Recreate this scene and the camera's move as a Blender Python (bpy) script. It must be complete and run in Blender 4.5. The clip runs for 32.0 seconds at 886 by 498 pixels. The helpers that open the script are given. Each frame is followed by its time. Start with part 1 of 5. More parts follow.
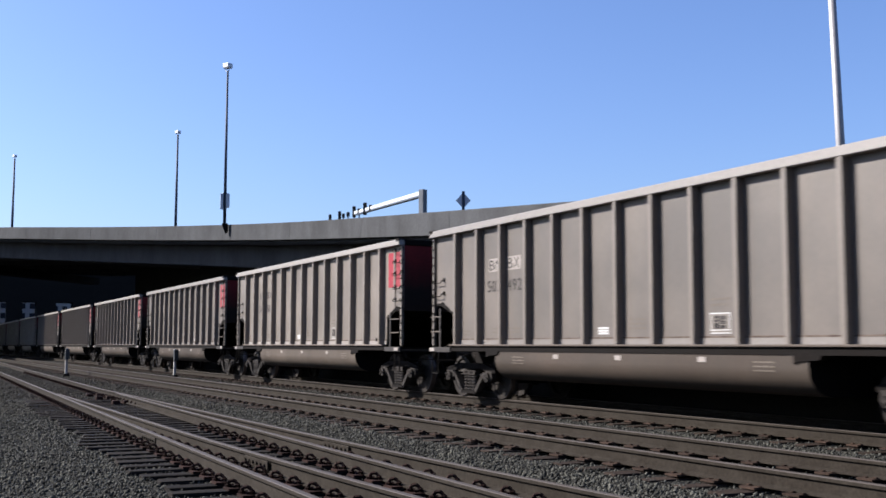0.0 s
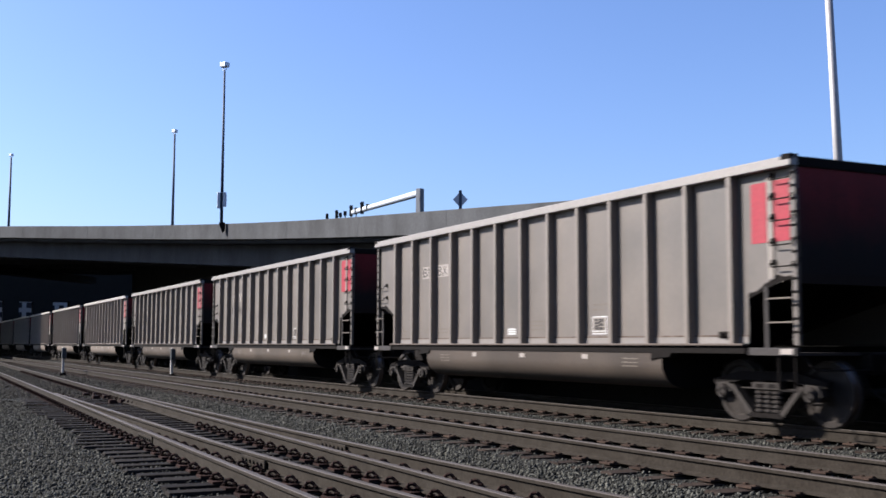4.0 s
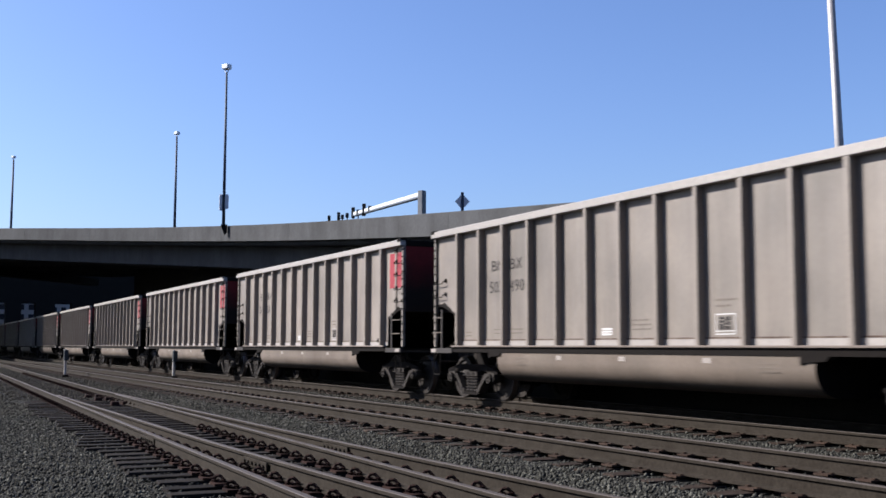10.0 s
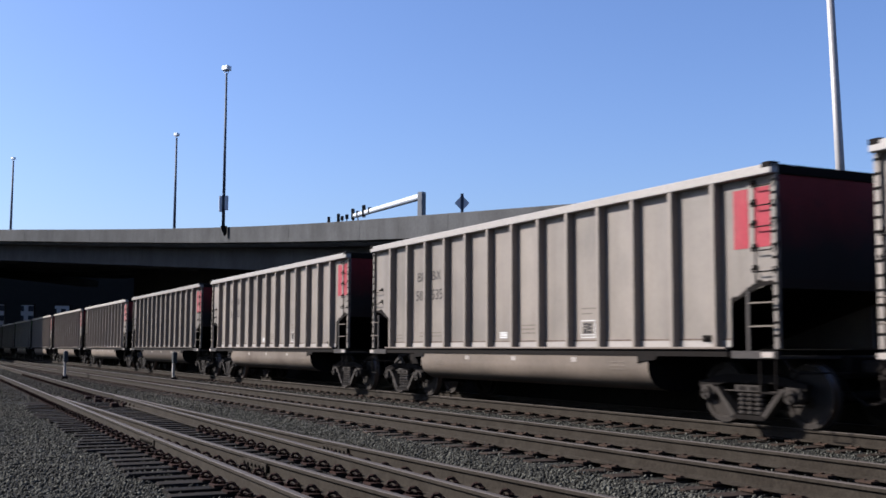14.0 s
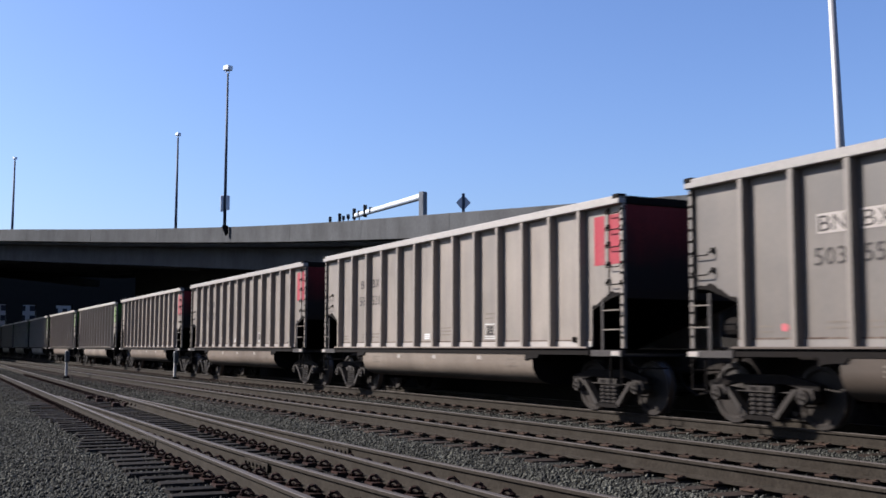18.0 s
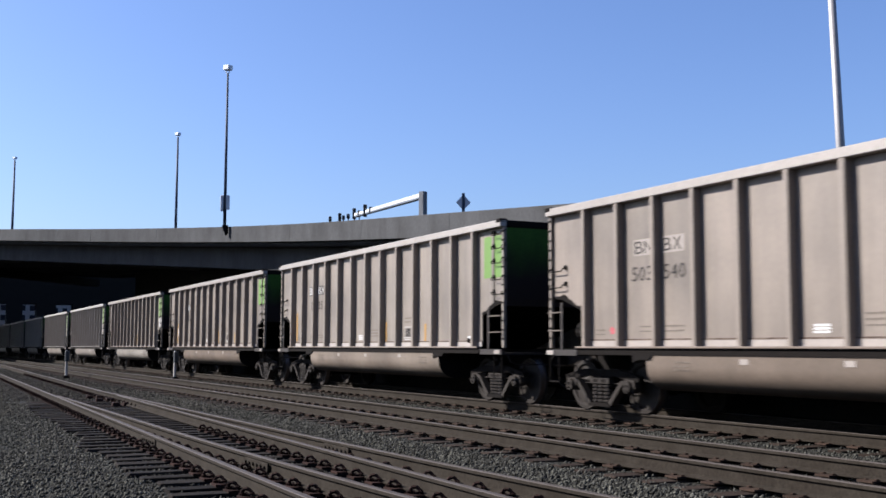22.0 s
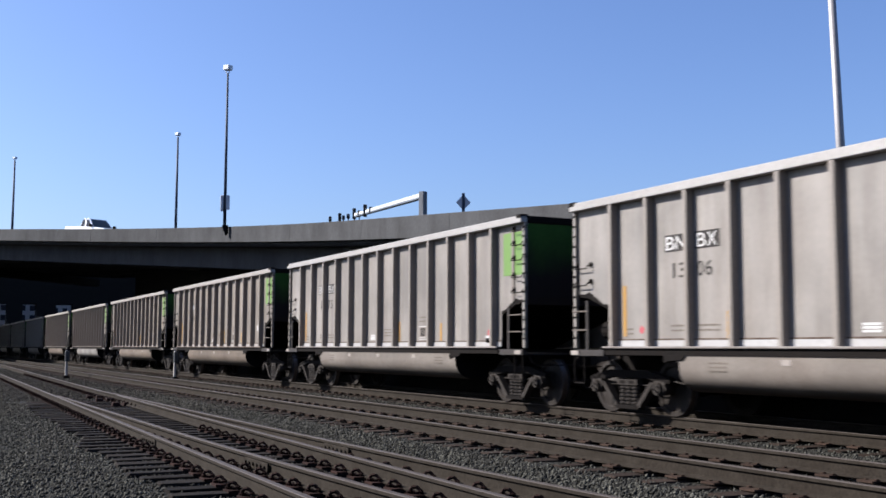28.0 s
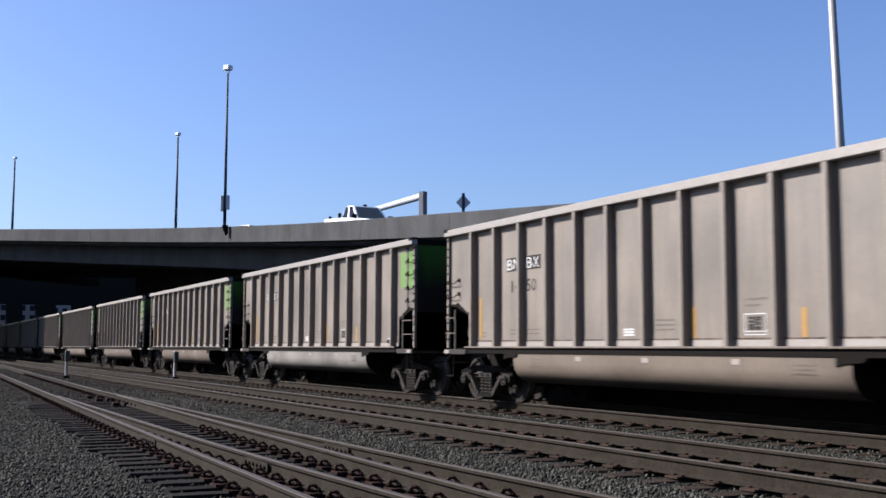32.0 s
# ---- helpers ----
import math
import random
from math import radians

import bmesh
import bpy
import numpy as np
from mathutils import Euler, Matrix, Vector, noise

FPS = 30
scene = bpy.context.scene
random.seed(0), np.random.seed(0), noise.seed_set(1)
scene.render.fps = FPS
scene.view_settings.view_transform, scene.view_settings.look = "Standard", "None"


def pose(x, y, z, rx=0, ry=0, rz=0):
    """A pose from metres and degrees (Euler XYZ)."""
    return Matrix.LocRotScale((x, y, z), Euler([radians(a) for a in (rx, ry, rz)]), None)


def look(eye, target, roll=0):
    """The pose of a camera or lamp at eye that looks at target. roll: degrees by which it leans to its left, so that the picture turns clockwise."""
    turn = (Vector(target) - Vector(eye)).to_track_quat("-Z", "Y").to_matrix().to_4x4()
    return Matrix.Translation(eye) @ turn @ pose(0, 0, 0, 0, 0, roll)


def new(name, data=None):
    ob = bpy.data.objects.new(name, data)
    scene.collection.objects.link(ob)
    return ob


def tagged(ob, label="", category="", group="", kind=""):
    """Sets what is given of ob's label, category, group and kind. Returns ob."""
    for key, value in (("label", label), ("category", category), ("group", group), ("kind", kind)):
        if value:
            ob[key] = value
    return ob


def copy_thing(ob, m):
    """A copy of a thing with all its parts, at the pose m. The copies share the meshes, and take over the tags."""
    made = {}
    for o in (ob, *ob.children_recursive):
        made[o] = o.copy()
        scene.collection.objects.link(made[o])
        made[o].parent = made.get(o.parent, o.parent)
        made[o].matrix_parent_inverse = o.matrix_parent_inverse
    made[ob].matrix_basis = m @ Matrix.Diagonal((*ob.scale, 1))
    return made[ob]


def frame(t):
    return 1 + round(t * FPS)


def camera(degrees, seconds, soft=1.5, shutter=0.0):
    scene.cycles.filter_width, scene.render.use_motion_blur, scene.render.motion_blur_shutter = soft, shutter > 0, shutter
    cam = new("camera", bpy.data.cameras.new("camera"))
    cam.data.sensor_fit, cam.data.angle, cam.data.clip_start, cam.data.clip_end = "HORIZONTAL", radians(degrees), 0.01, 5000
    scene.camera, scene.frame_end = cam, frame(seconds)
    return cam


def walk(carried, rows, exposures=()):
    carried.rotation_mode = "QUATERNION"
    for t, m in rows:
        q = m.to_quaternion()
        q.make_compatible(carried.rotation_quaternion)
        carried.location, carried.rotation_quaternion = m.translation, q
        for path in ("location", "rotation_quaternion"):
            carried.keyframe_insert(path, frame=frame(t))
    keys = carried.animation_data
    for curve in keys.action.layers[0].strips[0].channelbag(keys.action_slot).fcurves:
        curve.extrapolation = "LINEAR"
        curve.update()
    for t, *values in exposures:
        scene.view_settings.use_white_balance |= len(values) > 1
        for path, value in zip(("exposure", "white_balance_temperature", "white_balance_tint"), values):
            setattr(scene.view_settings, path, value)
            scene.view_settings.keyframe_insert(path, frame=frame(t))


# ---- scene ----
EYE_Z = 1.1245
# seconds, turn to the left of +y, tilt upwards (degrees): a tripod nudged now and then
PATH = [(0, 63.635, 5.109), (0.5, 63.619, 5.109), (1, 63.590, 5.109), (1.5, 63.558, 5.109), (2, 63.539, 5.109), (2.5, 63.512, 5.107),
        (3, 63.494, 5.092), (3.5, 63.469, 5.072), (5.5, 63.552, 5.006), (6, 63.556, 4.990), (6.5, 63.550, 5.005), (7, 63.537, 5.026),
        (7.5, 63.526, 5.054), (8, 63.554, 5.063), (8.5, 63.586, 5.073), (9, 63.594, 5.109), (9.5, 63.594, 5.146), (10, 63.584, 5.164),
        (10.5, 63.558, 5.191), (11, 63.549, 5.202), (11.5, 63.549, 5.213), (12, 63.549, 5.238), (12.5, 63.539, 5.246), (13, 63.512, 5.245),
        (13.5, 63.520, 5.239), (14, 63.571, 5.237), (14.5, 63.592, 5.242), (16.5, 63.620, 5.238), (17, 63.635, 5.234), (17.5, 63.640, 5.231),
        (18, 63.640, 5.225), (20, 63.640, 5.211), (24, 63.640, 5.211), (28, 63.640, 5.211), (32, 63.640, 5.211)]
cam = camera(44.32, 32.0, soft=1.6, shutter=0.25)


def aim(yaw, tilt):
    a, b = radians(yaw), radians(tilt)
    eye = Vector((0, 0, EYE_Z))
    return look(eye, eye + Vector((-math.sin(a) * math.cos(b), math.cos(a) * math.cos(b), math.sin(b))), 0.18)


# the clip's camera opens a little at first and closes again
EXPOSURES = [(0, 1.47), (1, 1.47), (3, 1.56), (6, 1.56), (7, 1.53), (8.5, 1.43), (11, 1.35), (14, 1.33), (19, 1.37), (25, 1.36), (28, 1.32), (30, 1.29), (32, 1.30)]
walk(cam, [(t, aim(yaw, tilt)) for t, yaw, tilt in PATH], EXPOSURES)

# ---- sky and sun ----
TO_SUN = Vector((-0.56, -0.70, 0.62)).normalized()
world = bpy.data.worlds.new("world")
scene.world = world
world.use_nodes = True
wn = world.node_tree
sky = wn.nodes.new("ShaderNodeTexSky")
sky.sky_type = "NISHITA"
sky.sun_disc = False
sky.sun_elevation = math.asin(TO_SUN.z)
sky.sun_rotation = math.atan2(TO_SUN.x, TO_SUN.y)
sky.air_density, sky.dust_density, sky.ozone_density = 1.0, 1.4, 2.0
blue = wn.nodes.new("ShaderNodeMix")
blue.data_type, blue.blend_type = "RGBA", "MULTIPLY"
blue.inputs["Factor"].default_value = 1.0
blue.inputs["B"].default_value = (0.77, 0.90, 1.255, 1)
wn.links.new(sky.outputs["Color"], blue.inputs["A"])
wn.links.new(blue.outputs["Result"], wn.nodes["Background"].inputs["Color"])
wn.nodes["Background"].inputs["Strength"].default_value = 0.0590
sun_data = bpy.data.lights.new("sun", "SUN")
sun_data.energy, sun_data.angle, sun_data.color = 5.0, radians(0.53), (1.0, 0.968, 0.952)
sun = new("sun", sun_data)
sun.matrix_world = look(TO_SUN * 200, (0, 0, 0))


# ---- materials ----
BASE_SCALE = (0.423, 0.391, 0.367)  # deeper, warmer shade put into most base colours: darker and browner


def mat(name, color, rough=0.7, metal=0.0, grain=40.0, grain_amount=0.25, stain=0.8, stain_amount=0.35, stain_color=None,
        bump=0.15, bump_scale=None, tint=False, streak=1.0, random_amount=0.0, bump_distance=0.01, unscaled=False, chalky=0.0, broad=0.0):
    """A worn surface: fine grain, broad stains, relief. streak below 1 stretches the stains downwards."""
    if not unscaled:
        color = [c * g for c, g in zip(color, BASE_SCALE)]
        stain_color = [c * g for c, g in zip(stain_color, BASE_SCALE)] if stain_color else None
    m = bpy.data.materials.new(name)
    m.use_nodes = True
    nt = m.node_tree
    N, L = nt.nodes.new, nt.links.new
    bsdf = nt.nodes["Principled BSDF"]
    co = N("ShaderNodeTexCoord")
    mp = N("ShaderNodeMapping")
    mp.inputs["Scale"].default_value = (1, 1, streak)
    L(co.outputs["Object"], mp.inputs["Vector"])
    oi = N("ShaderNodeObjectInfo")
    n1, n2 = N("ShaderNodeTexNoise"), N("ShaderNodeTexNoise")
    n1.noise_dimensions = n2.noise_dimensions = "4D"
    n1.inputs["Scale"].default_value, n1.inputs["Detail"].default_value = grain, 4
    n2.inputs["Scale"].default_value, n2.inputs["Detail"].default_value, n2.inputs["Roughness"].default_value = stain, 6, 0.65
    wmul = N("ShaderNodeMath")
    wmul.operation = "MULTIPLY"
    wmul.inputs[1].default_value = 37.0
    L(oi.outputs["Random"], wmul.inputs[0])
    for n in (n1, n2):
        L(wmul.outputs[0], n.inputs["W"])
    L(co.outputs["Object"], n1.inputs["Vector"])
    L(mp.outputs["Vector"], n2.inputs["Vector"])
    base = N("ShaderNodeMix")
    base.data_type = "RGBA"
    base.inputs["A"].default_value = (*color, 1)
    if tint:
        mul = N("ShaderNodeMix")
        mul.data_type, mul.blend_type = "RGBA", "MULTIPLY"
        mul.inputs["Factor"].default_value = 1
        mul.inputs["A"].default_value = (*color, 1)
        L(oi.outputs["Color"], mul.inputs["B"])
        L(mul.outputs["Result"], base.inputs["A"])
    sc = stain_color or [c * 0.45 for c in color]
    base.inputs["B"].default_value = (*sc, 1)
    ramp = N("ShaderNodeMapRange")
    ramp.inputs["From Min"].default_value, ramp.inputs["From Max"].default_value = 0.42, 0.72
    ramp.inputs["To Max"].default_value = stain_amount
    L(n2.outputs["Fac"], ramp.inputs["Value"])
    L(ramp.outputs["Result"], base.inputs["Factor"])
    var = N("ShaderNodeMapRange")
    var.inputs["From Min"].default_value, var.inputs["From Max"].default_value = 0.3, 0.7
    var.inputs["To Min"].default_value, var.inputs["To Max"].default_value = 1 - grain_amount, 1 + grain_amount
    L(n1.outputs["Fac"], var.inputs["Value"])
    out = N("ShaderNodeMix")
    out.data_type, out.blend_type = "RGBA", "MULTIPLY"
    out.inputs["Factor"].default_value = 1
    L(base.outputs["Result"], out.inputs["A"])
    if random_amount:
        rr = N("ShaderNodeMapRange")
        rr.inputs["To Min"].default_value, rr.inputs["To Max"].default_value = 1 - random_amount, 1 + random_amount
        L(oi.outputs["Random"], rr.inputs["Value"])
        mm = N("ShaderNodeMath")
        mm.operation = "MULTIPLY"
        L(var.outputs["Result"], mm.inputs[0])
        L(rr.outputs["Result"], mm.inputs[1])
        L(mm.outputs[0], out.inputs["B"])
    else:
        L(var.outputs["Result"], out.inputs["B"])
    if broad:
        n4 = N("ShaderNodeTexNoise")
        n4.noise_dimensions = "4D"
        n4.inputs["Scale"].default_value, n4.inputs["Detail"].default_value = 0.55, 4
        L(wmul.outputs[0], n4.inputs["W"])
        L(co.outputs["Object"], n4.inputs["Vector"])
        dust = N("ShaderNodeMapRange")
        dust.inputs["From Min"].default_value, dust.inputs["From Max"].default_value = 0.35, 0.65
        dust.inputs["To Min"].default_value, dust.inputs["To Max"].default_value = 1 - broad, 1 + broad
        L(n4.outputs["Fac"], dust.inputs["Value"])
        worn = N("ShaderNodeMix")
        worn.data_type, worn.blend_type = "RGBA", "MULTIPLY"
        worn.inputs["Factor"].default_value = 1
        L(out.outputs["Result"], worn.inputs["A"])
        L(dust.outputs["Result"], worn.inputs["B"])
        out = worn
    L(out.outputs["Result"], bsdf.inputs["Base Color"])
    rg = N("ShaderNodeMapRange")
    rg.inputs["To Min"].default_value, rg.inputs["To Max"].default_value = max(0.05, rough - 0.12), min(1, rough + 0.12)
    L(n2.outputs["Fac"], rg.inputs["Value"])
    L(rg.outputs["Result"], bsdf.inputs["Roughness"])
    bsdf.inputs["Metallic"].default_value = metal
    bsdf.inputs["Diffuse Roughness"].default_value = chalky
    bsdf.inputs["Specular IOR Level"].default_value = 0.5 if rough < 0.58 else 0.15 if rough < 0.8 else 0.06
    if bump:
        b = N("ShaderNodeBump")
        b.inputs["Strength"].default_value, b.inputs["Distance"].default_value = bump, bump_distance
        if bump_scale:
            n3 = N("ShaderNodeTexNoise")
            n3.inputs["Scale"].default_value, n3.inputs["Detail"].default_value = bump_scale, 3
            L(co.outputs["Object"], n3.inputs["Vector"])
            L(n3.outputs["Fac"], b.inputs["Height"])
        else:
            L(n1.outputs["Fac"], b.inputs["Height"])
        L(b.outputs["Normal"], bsdf.inputs["Normal"])
    return m


M_PANEL = mat("weathered_wagon_paint", (0.316, 0.283, 0.245), 0.56, 0.0, 14, 0.06, 2.6, 0.62, (0.20, 0.165, 0.135), 0.22, 1.6, tint=True, streak=0.11, bump_distance=0.02, chalky=0.15, broad=0.26)
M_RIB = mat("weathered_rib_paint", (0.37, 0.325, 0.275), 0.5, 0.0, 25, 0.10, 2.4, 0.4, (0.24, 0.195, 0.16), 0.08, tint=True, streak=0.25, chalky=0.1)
M_CHORD = mat("dusty_chord_paint", (0.50, 0.485, 0.46), 0.5, 0.0, 18, 0.10, 0.7, 0.45, (0.36, 0.335, 0.31), 0.1, tint=True)
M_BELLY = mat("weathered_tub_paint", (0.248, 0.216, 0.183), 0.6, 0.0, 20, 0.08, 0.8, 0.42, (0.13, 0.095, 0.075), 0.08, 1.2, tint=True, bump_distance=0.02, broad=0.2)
M_SILL = mat("sill_paint", (0.29, 0.255, 0.23), 0.65, 0.0, 22, 0.12, 1.2, 0.5, (0.14, 0.11, 0.09), 0.1, tint=True)
# black steel, also used for shade on sill webs, tub ends and trucks
M_DARK = mat("grimy_shaded_steel", (0.016, 0.014, 0.0130), 0.85, 0.0, 30, 0.3, 2.0, 0.3, (0.026, 0.019, 0.016), 0.2)
M_FRAME = mat("dusty_cast_steel", (0.042, 0.036, 0.032), 0.8, 0.0, 30, 0.3, 4.5, 0.9, (0.010, 0.009, 0.008), 0.25)
M_WHEEL = mat("dusty_wheel_steel", (0.045, 0.038, 0.033), 0.7, 0.0, 30, 0.2, 3.0, 0.4, (0.03, 0.025, 0.02), 0.15)
M_TREAD = mat("polished_tread", (0.4, 0.38, 0.36), 0.5, 1.0, 60, 0.1, 3.0, 0.3, (0.2, 0.18, 0.17), 0.05)
M_INSIDE = mat("coal_dusted_inside", (0.05, 0.045, 0.042), 0.85, 0.0, 20, 0.2, 1.0, 0.4, None, 0.2)
M_RED = mat("faded_red_paint", (0.50, 0.055, 0.085), 0.6, 0.0, 20, 0.12, 2.2, 0.35, (0.36, 0.20, 0.19), 0.08, streak=0.3)
M_GREEN = mat("bright_green_paint", (0.19, 0.42, 0.06), 0.5, 0.0, 20, 0.08, 2.2, 0.25, (0.25, 0.36, 0.15), 0.06, streak=0.3)
# shade of the end walls is put into this dark paint
M_ENDWALL = mat("shaded_end_wall", (0.036, 0.027, 0.022), 0.7, 0.0, 25, 0.15, 1.2, 0.5, (0.04, 0.03, 0.026), 0.1, streak=0.3)
def dark_below(m, black, edge, spread, ragged, grain=(1.6, 1.6, 1.6)):
    """Near-black laid over a paint, below an uneven, soft edge at a given height."""
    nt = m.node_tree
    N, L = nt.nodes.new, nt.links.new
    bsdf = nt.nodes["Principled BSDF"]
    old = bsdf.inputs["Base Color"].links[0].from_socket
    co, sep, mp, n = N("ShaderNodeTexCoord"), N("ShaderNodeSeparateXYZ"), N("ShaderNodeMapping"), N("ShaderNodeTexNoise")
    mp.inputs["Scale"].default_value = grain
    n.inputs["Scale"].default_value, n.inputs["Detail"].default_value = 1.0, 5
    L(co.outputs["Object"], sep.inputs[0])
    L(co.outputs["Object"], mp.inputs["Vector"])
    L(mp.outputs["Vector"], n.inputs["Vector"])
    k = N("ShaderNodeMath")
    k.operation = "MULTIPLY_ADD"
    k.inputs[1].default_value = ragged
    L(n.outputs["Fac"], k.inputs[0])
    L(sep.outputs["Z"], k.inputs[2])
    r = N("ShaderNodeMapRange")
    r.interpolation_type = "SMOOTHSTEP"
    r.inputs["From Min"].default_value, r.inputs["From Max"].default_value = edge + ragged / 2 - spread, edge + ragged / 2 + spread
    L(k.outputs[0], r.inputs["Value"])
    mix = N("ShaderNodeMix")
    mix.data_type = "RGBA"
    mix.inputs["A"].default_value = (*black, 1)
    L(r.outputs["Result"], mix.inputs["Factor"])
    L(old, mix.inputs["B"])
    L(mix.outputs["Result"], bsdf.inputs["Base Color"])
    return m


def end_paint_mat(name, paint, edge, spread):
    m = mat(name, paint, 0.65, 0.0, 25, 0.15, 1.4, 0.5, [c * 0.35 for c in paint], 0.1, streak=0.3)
    return dark_below(m, (0.013, 0.010, 0.009), edge, spread, 0.9)


# the tubs' paint turns near-black towards the bottom
dark_below(M_BELLY, (0.018, 0.0145, 0.012), 0.60, 0.13, 0.22, (0.5, 3.0, 3.0))
# leading end: its shade put into darker copies of the panel paints
M_RED_END = end_paint_mat("shaded_red_end", (0.30, 0.028, 0.030), 2.95, 0.6)
M_GREEN_END = end_paint_mat("shaded_green_end", (0.062, 0.20, 0.022), 2.95, 0.5)
M_BAR = mat("grab_iron_paint", (0.24, 0.215, 0.19), 0.6, 0.0, 30, 0.2, 6.0, 0.4, (0.10, 0.08, 0.07), 0.1)
M_WHITE = mat("stencil_white", (0.434, 0.4235, 0.406), 0.6, 0.0, 30, 0.08, 5.0, 0.35, (0.252, 0.2205, 0.189), 0.03, unscaled=True)
M_GREYSTENCIL = mat("stencil_pale", (0.56, 0.53, 0.50), 0.6, 0.0, 30, 0.08, 5.0, 0.45, (0.30, 0.265, 0.24), 0.03)
M_BLACKSTENCIL = mat("stencil_black", (0.035, 0.032, 0.032), 0.6, 0.0, 30, 0.1, 5.0, 0.5, (0.14, 0.12, 0.105), 0.03)
M_FAINT = mat("stencil_faint", (0.245, 0.215, 0.185), 0.6, 0.0, 30, 0.1, 6.0, 0.7, (0.29, 0.255, 0.212), 0.03)
M_ORANGE = mat("faded_orange_reflector", (0.62, 0.34, 0.04), 0.5, 0.0, 30, 0.08, 8.0, 0.45, (0.44, 0.32, 0.2), 0.02)
M_PINK = mat("chalk_pink", (0.75, 0.16, 0.20), 0.7, 0.0, 40, 0.1, 12.0, 0.5, (0.4, 0.3, 0.27), 0.02)
M_RUST = mat("rusty_rail_side", (0.054, 0.0475, 0.039), 0.9, 0.0, 35, 0.3, 3.5, 0.9, (0.034, 0.0285, 0.0225), 0.3)
M_RAILHEAD = mat("worn_rail_head", (0.115, 0.102, 0.094), 0.68, 0.1, 60, 0.1, 1.5, 0.4, (0.09, 0.07, 0.06), 0.05)
M_TIE = mat("creosoted_tie", (0.026, 0.0225, 0.020), 0.9, 0.0, 28, 0.35, 3.0, 0.5, (0.05, 0.045, 0.041), 0.5, random_amount=0.3)
M_TIE_RUST = mat("rust_stained_tie", (0.06, 0.045, 0.037), 0.9, 0.0, 28, 0.35, 3.0, 0.6, (0.03, 0.024, 0.020), 0.5, random_amount=0.3)
M_PLATE = mat("rusty_plate", (0.075, 0.052, 0.041), 0.85, 0.0, 40, 0.3, 8.0, 0.5, (0.032, 0.024, 0.019), 0.3, random_amount=0.3)
M_CLIP = mat("dark_rusty_clip", (0.05, 0.028, 0.024), 0.85, 0.0, 40, 0.3, 8.0, 0.5, (0.012, 0.009, 0.008), 0.3, random_amount=0.3)
M_CONCRETE = mat("weathered_concrete", (0.05216, 0.05216, 0.05313), 0.85, 0.0, 12, 0.12, 0.9, 0.7, (0.02995, 0.02946, 0.02898), 0.2, streak=0.35, bump_distance=0.02, unscaled=True, broad=0.12)
M_ASPHALT = mat("asphalt", (0.05, 0.05, 0.052), 0.9, 0.0, 60, 0.25, 0.5, 0.3, (0.08, 0.08, 0.08), 0.3)
M_GALV = mat("galvanised_steel", (0.62, 0.63, 0.66), 0.5, 0.2, 20, 0.10, 3.0, 0.35, (0.26, 0.26, 0.28), 0.04)
M_POLE_DARK = mat("bronze_painted_pole", (0.034, 0.046, 0.072), 0.6, 0.0, 20, 0.15, 3.0, 0.3, None, 0.05, unscaled=True)
M_SIGN_BACK = mat("sign_back_metal", (0.40, 0.42, 0.46), 0.5, 0.0, 20, 0.1, 4.0, 0.4, (0.24, 0.25, 0.27), 0.03, unscaled=True)
# shade under the overpass and behind the train put into near-black concrete
M_SHADE_CONCRETE = mat("shade_black_concrete", (0.014, 0.0125, 0.011), 0.95, 0.0, 12, 0.2, 0.6, 0.4, (0.009, 0.008, 0.007), 0.0, unscaled=True)
# gantry grey darkened: shade of the column and the beam's underside
M_COLUMN = mat("shaded_gantry_paint", (0.065, 0.072, 0.085), 0.5, 0.0, 20, 0.1, 2.0, 0.3, None, 0.03, unscaled=True)
M_ARM = mat("dusty_cast_arm", (0.054, 0.047, 0.042), 0.75, 0.0, 30, 0.25, 5.0, 0.7, (0.05, 0.043, 0.038), 0.2)
M_SPRING = mat("spring_steel", (0.058, 0.051, 0.046), 0.6, 0.0, 30, 0.2, 5.0, 0.6, (0.06, 0.052, 0.046), 0.1)
M_EDGE = mat("platform_grey", (0.068, 0.063, 0.061), 0.65, 0.0, 30, 0.2, 5.0, 0.5, (0.08, 0.07, 0.065), 0.1)
M_WELD = mat("rusty_weld", (0.13, 0.095, 0.08), 0.85, 0.0, 60, 0.4, 9.0, 1.0, (0.36, 0.31, 0.265), 0.1)
# paler than the side glass: the sky's reflection is put into the colour
M_SCREEN = mat("windscreen_sky_glass", (0.13, 0.15, 0.165), 0.08, 0.0, 20, 0.02, 1.0, 0.1, None, 0.0, unscaled=True)
M_SIGNAL = mat("signal_black", (0.02, 0.021, 0.022), 0.55, 0.0, 20, 0.1, 4.0, 0.2, None, 0.05)
M_LAMP = mat("lamp_housing", (0.62, 0.65, 0.68), 0.5, 0.0, 20, 0.1, 3.0, 0.3, (0.45, 0.47, 0.5), 0.05, unscaled=True)
M_BEAM = mat("gantry_grey_paint", (0.40, 0.42, 0.43), 0.55, 0.0, 20, 0.08, 1.5, 0.3, (0.28, 0.29, 0.30), 0.05, unscaled=True)
M_PICKUP = mat("white_car_paint", (0.80, 0.81, 0.82), 0.25, 0.0, 30, 0.02, 1.5, 0.1, (0.70, 0.70, 0.70), 0.0, unscaled=True)
M_SILVER = mat("silver_car_paint", (0.42, 0.43, 0.45), 0.28, 0.6, 30, 0.02, 1.5, 0.1, (0.36, 0.36, 0.37), 0.0)
M_GLASS = mat("tinted_car_glass", (0.015, 0.018, 0.022), 0.06, 0.0, 20, 0.02, 1.0, 0.1, None, 0.0)
M_TYRE = mat("tyre_rubber", (0.02, 0.02, 0.021), 0.85, 0.0, 40, 0.15, 4.0, 0.2, None, 0.1)
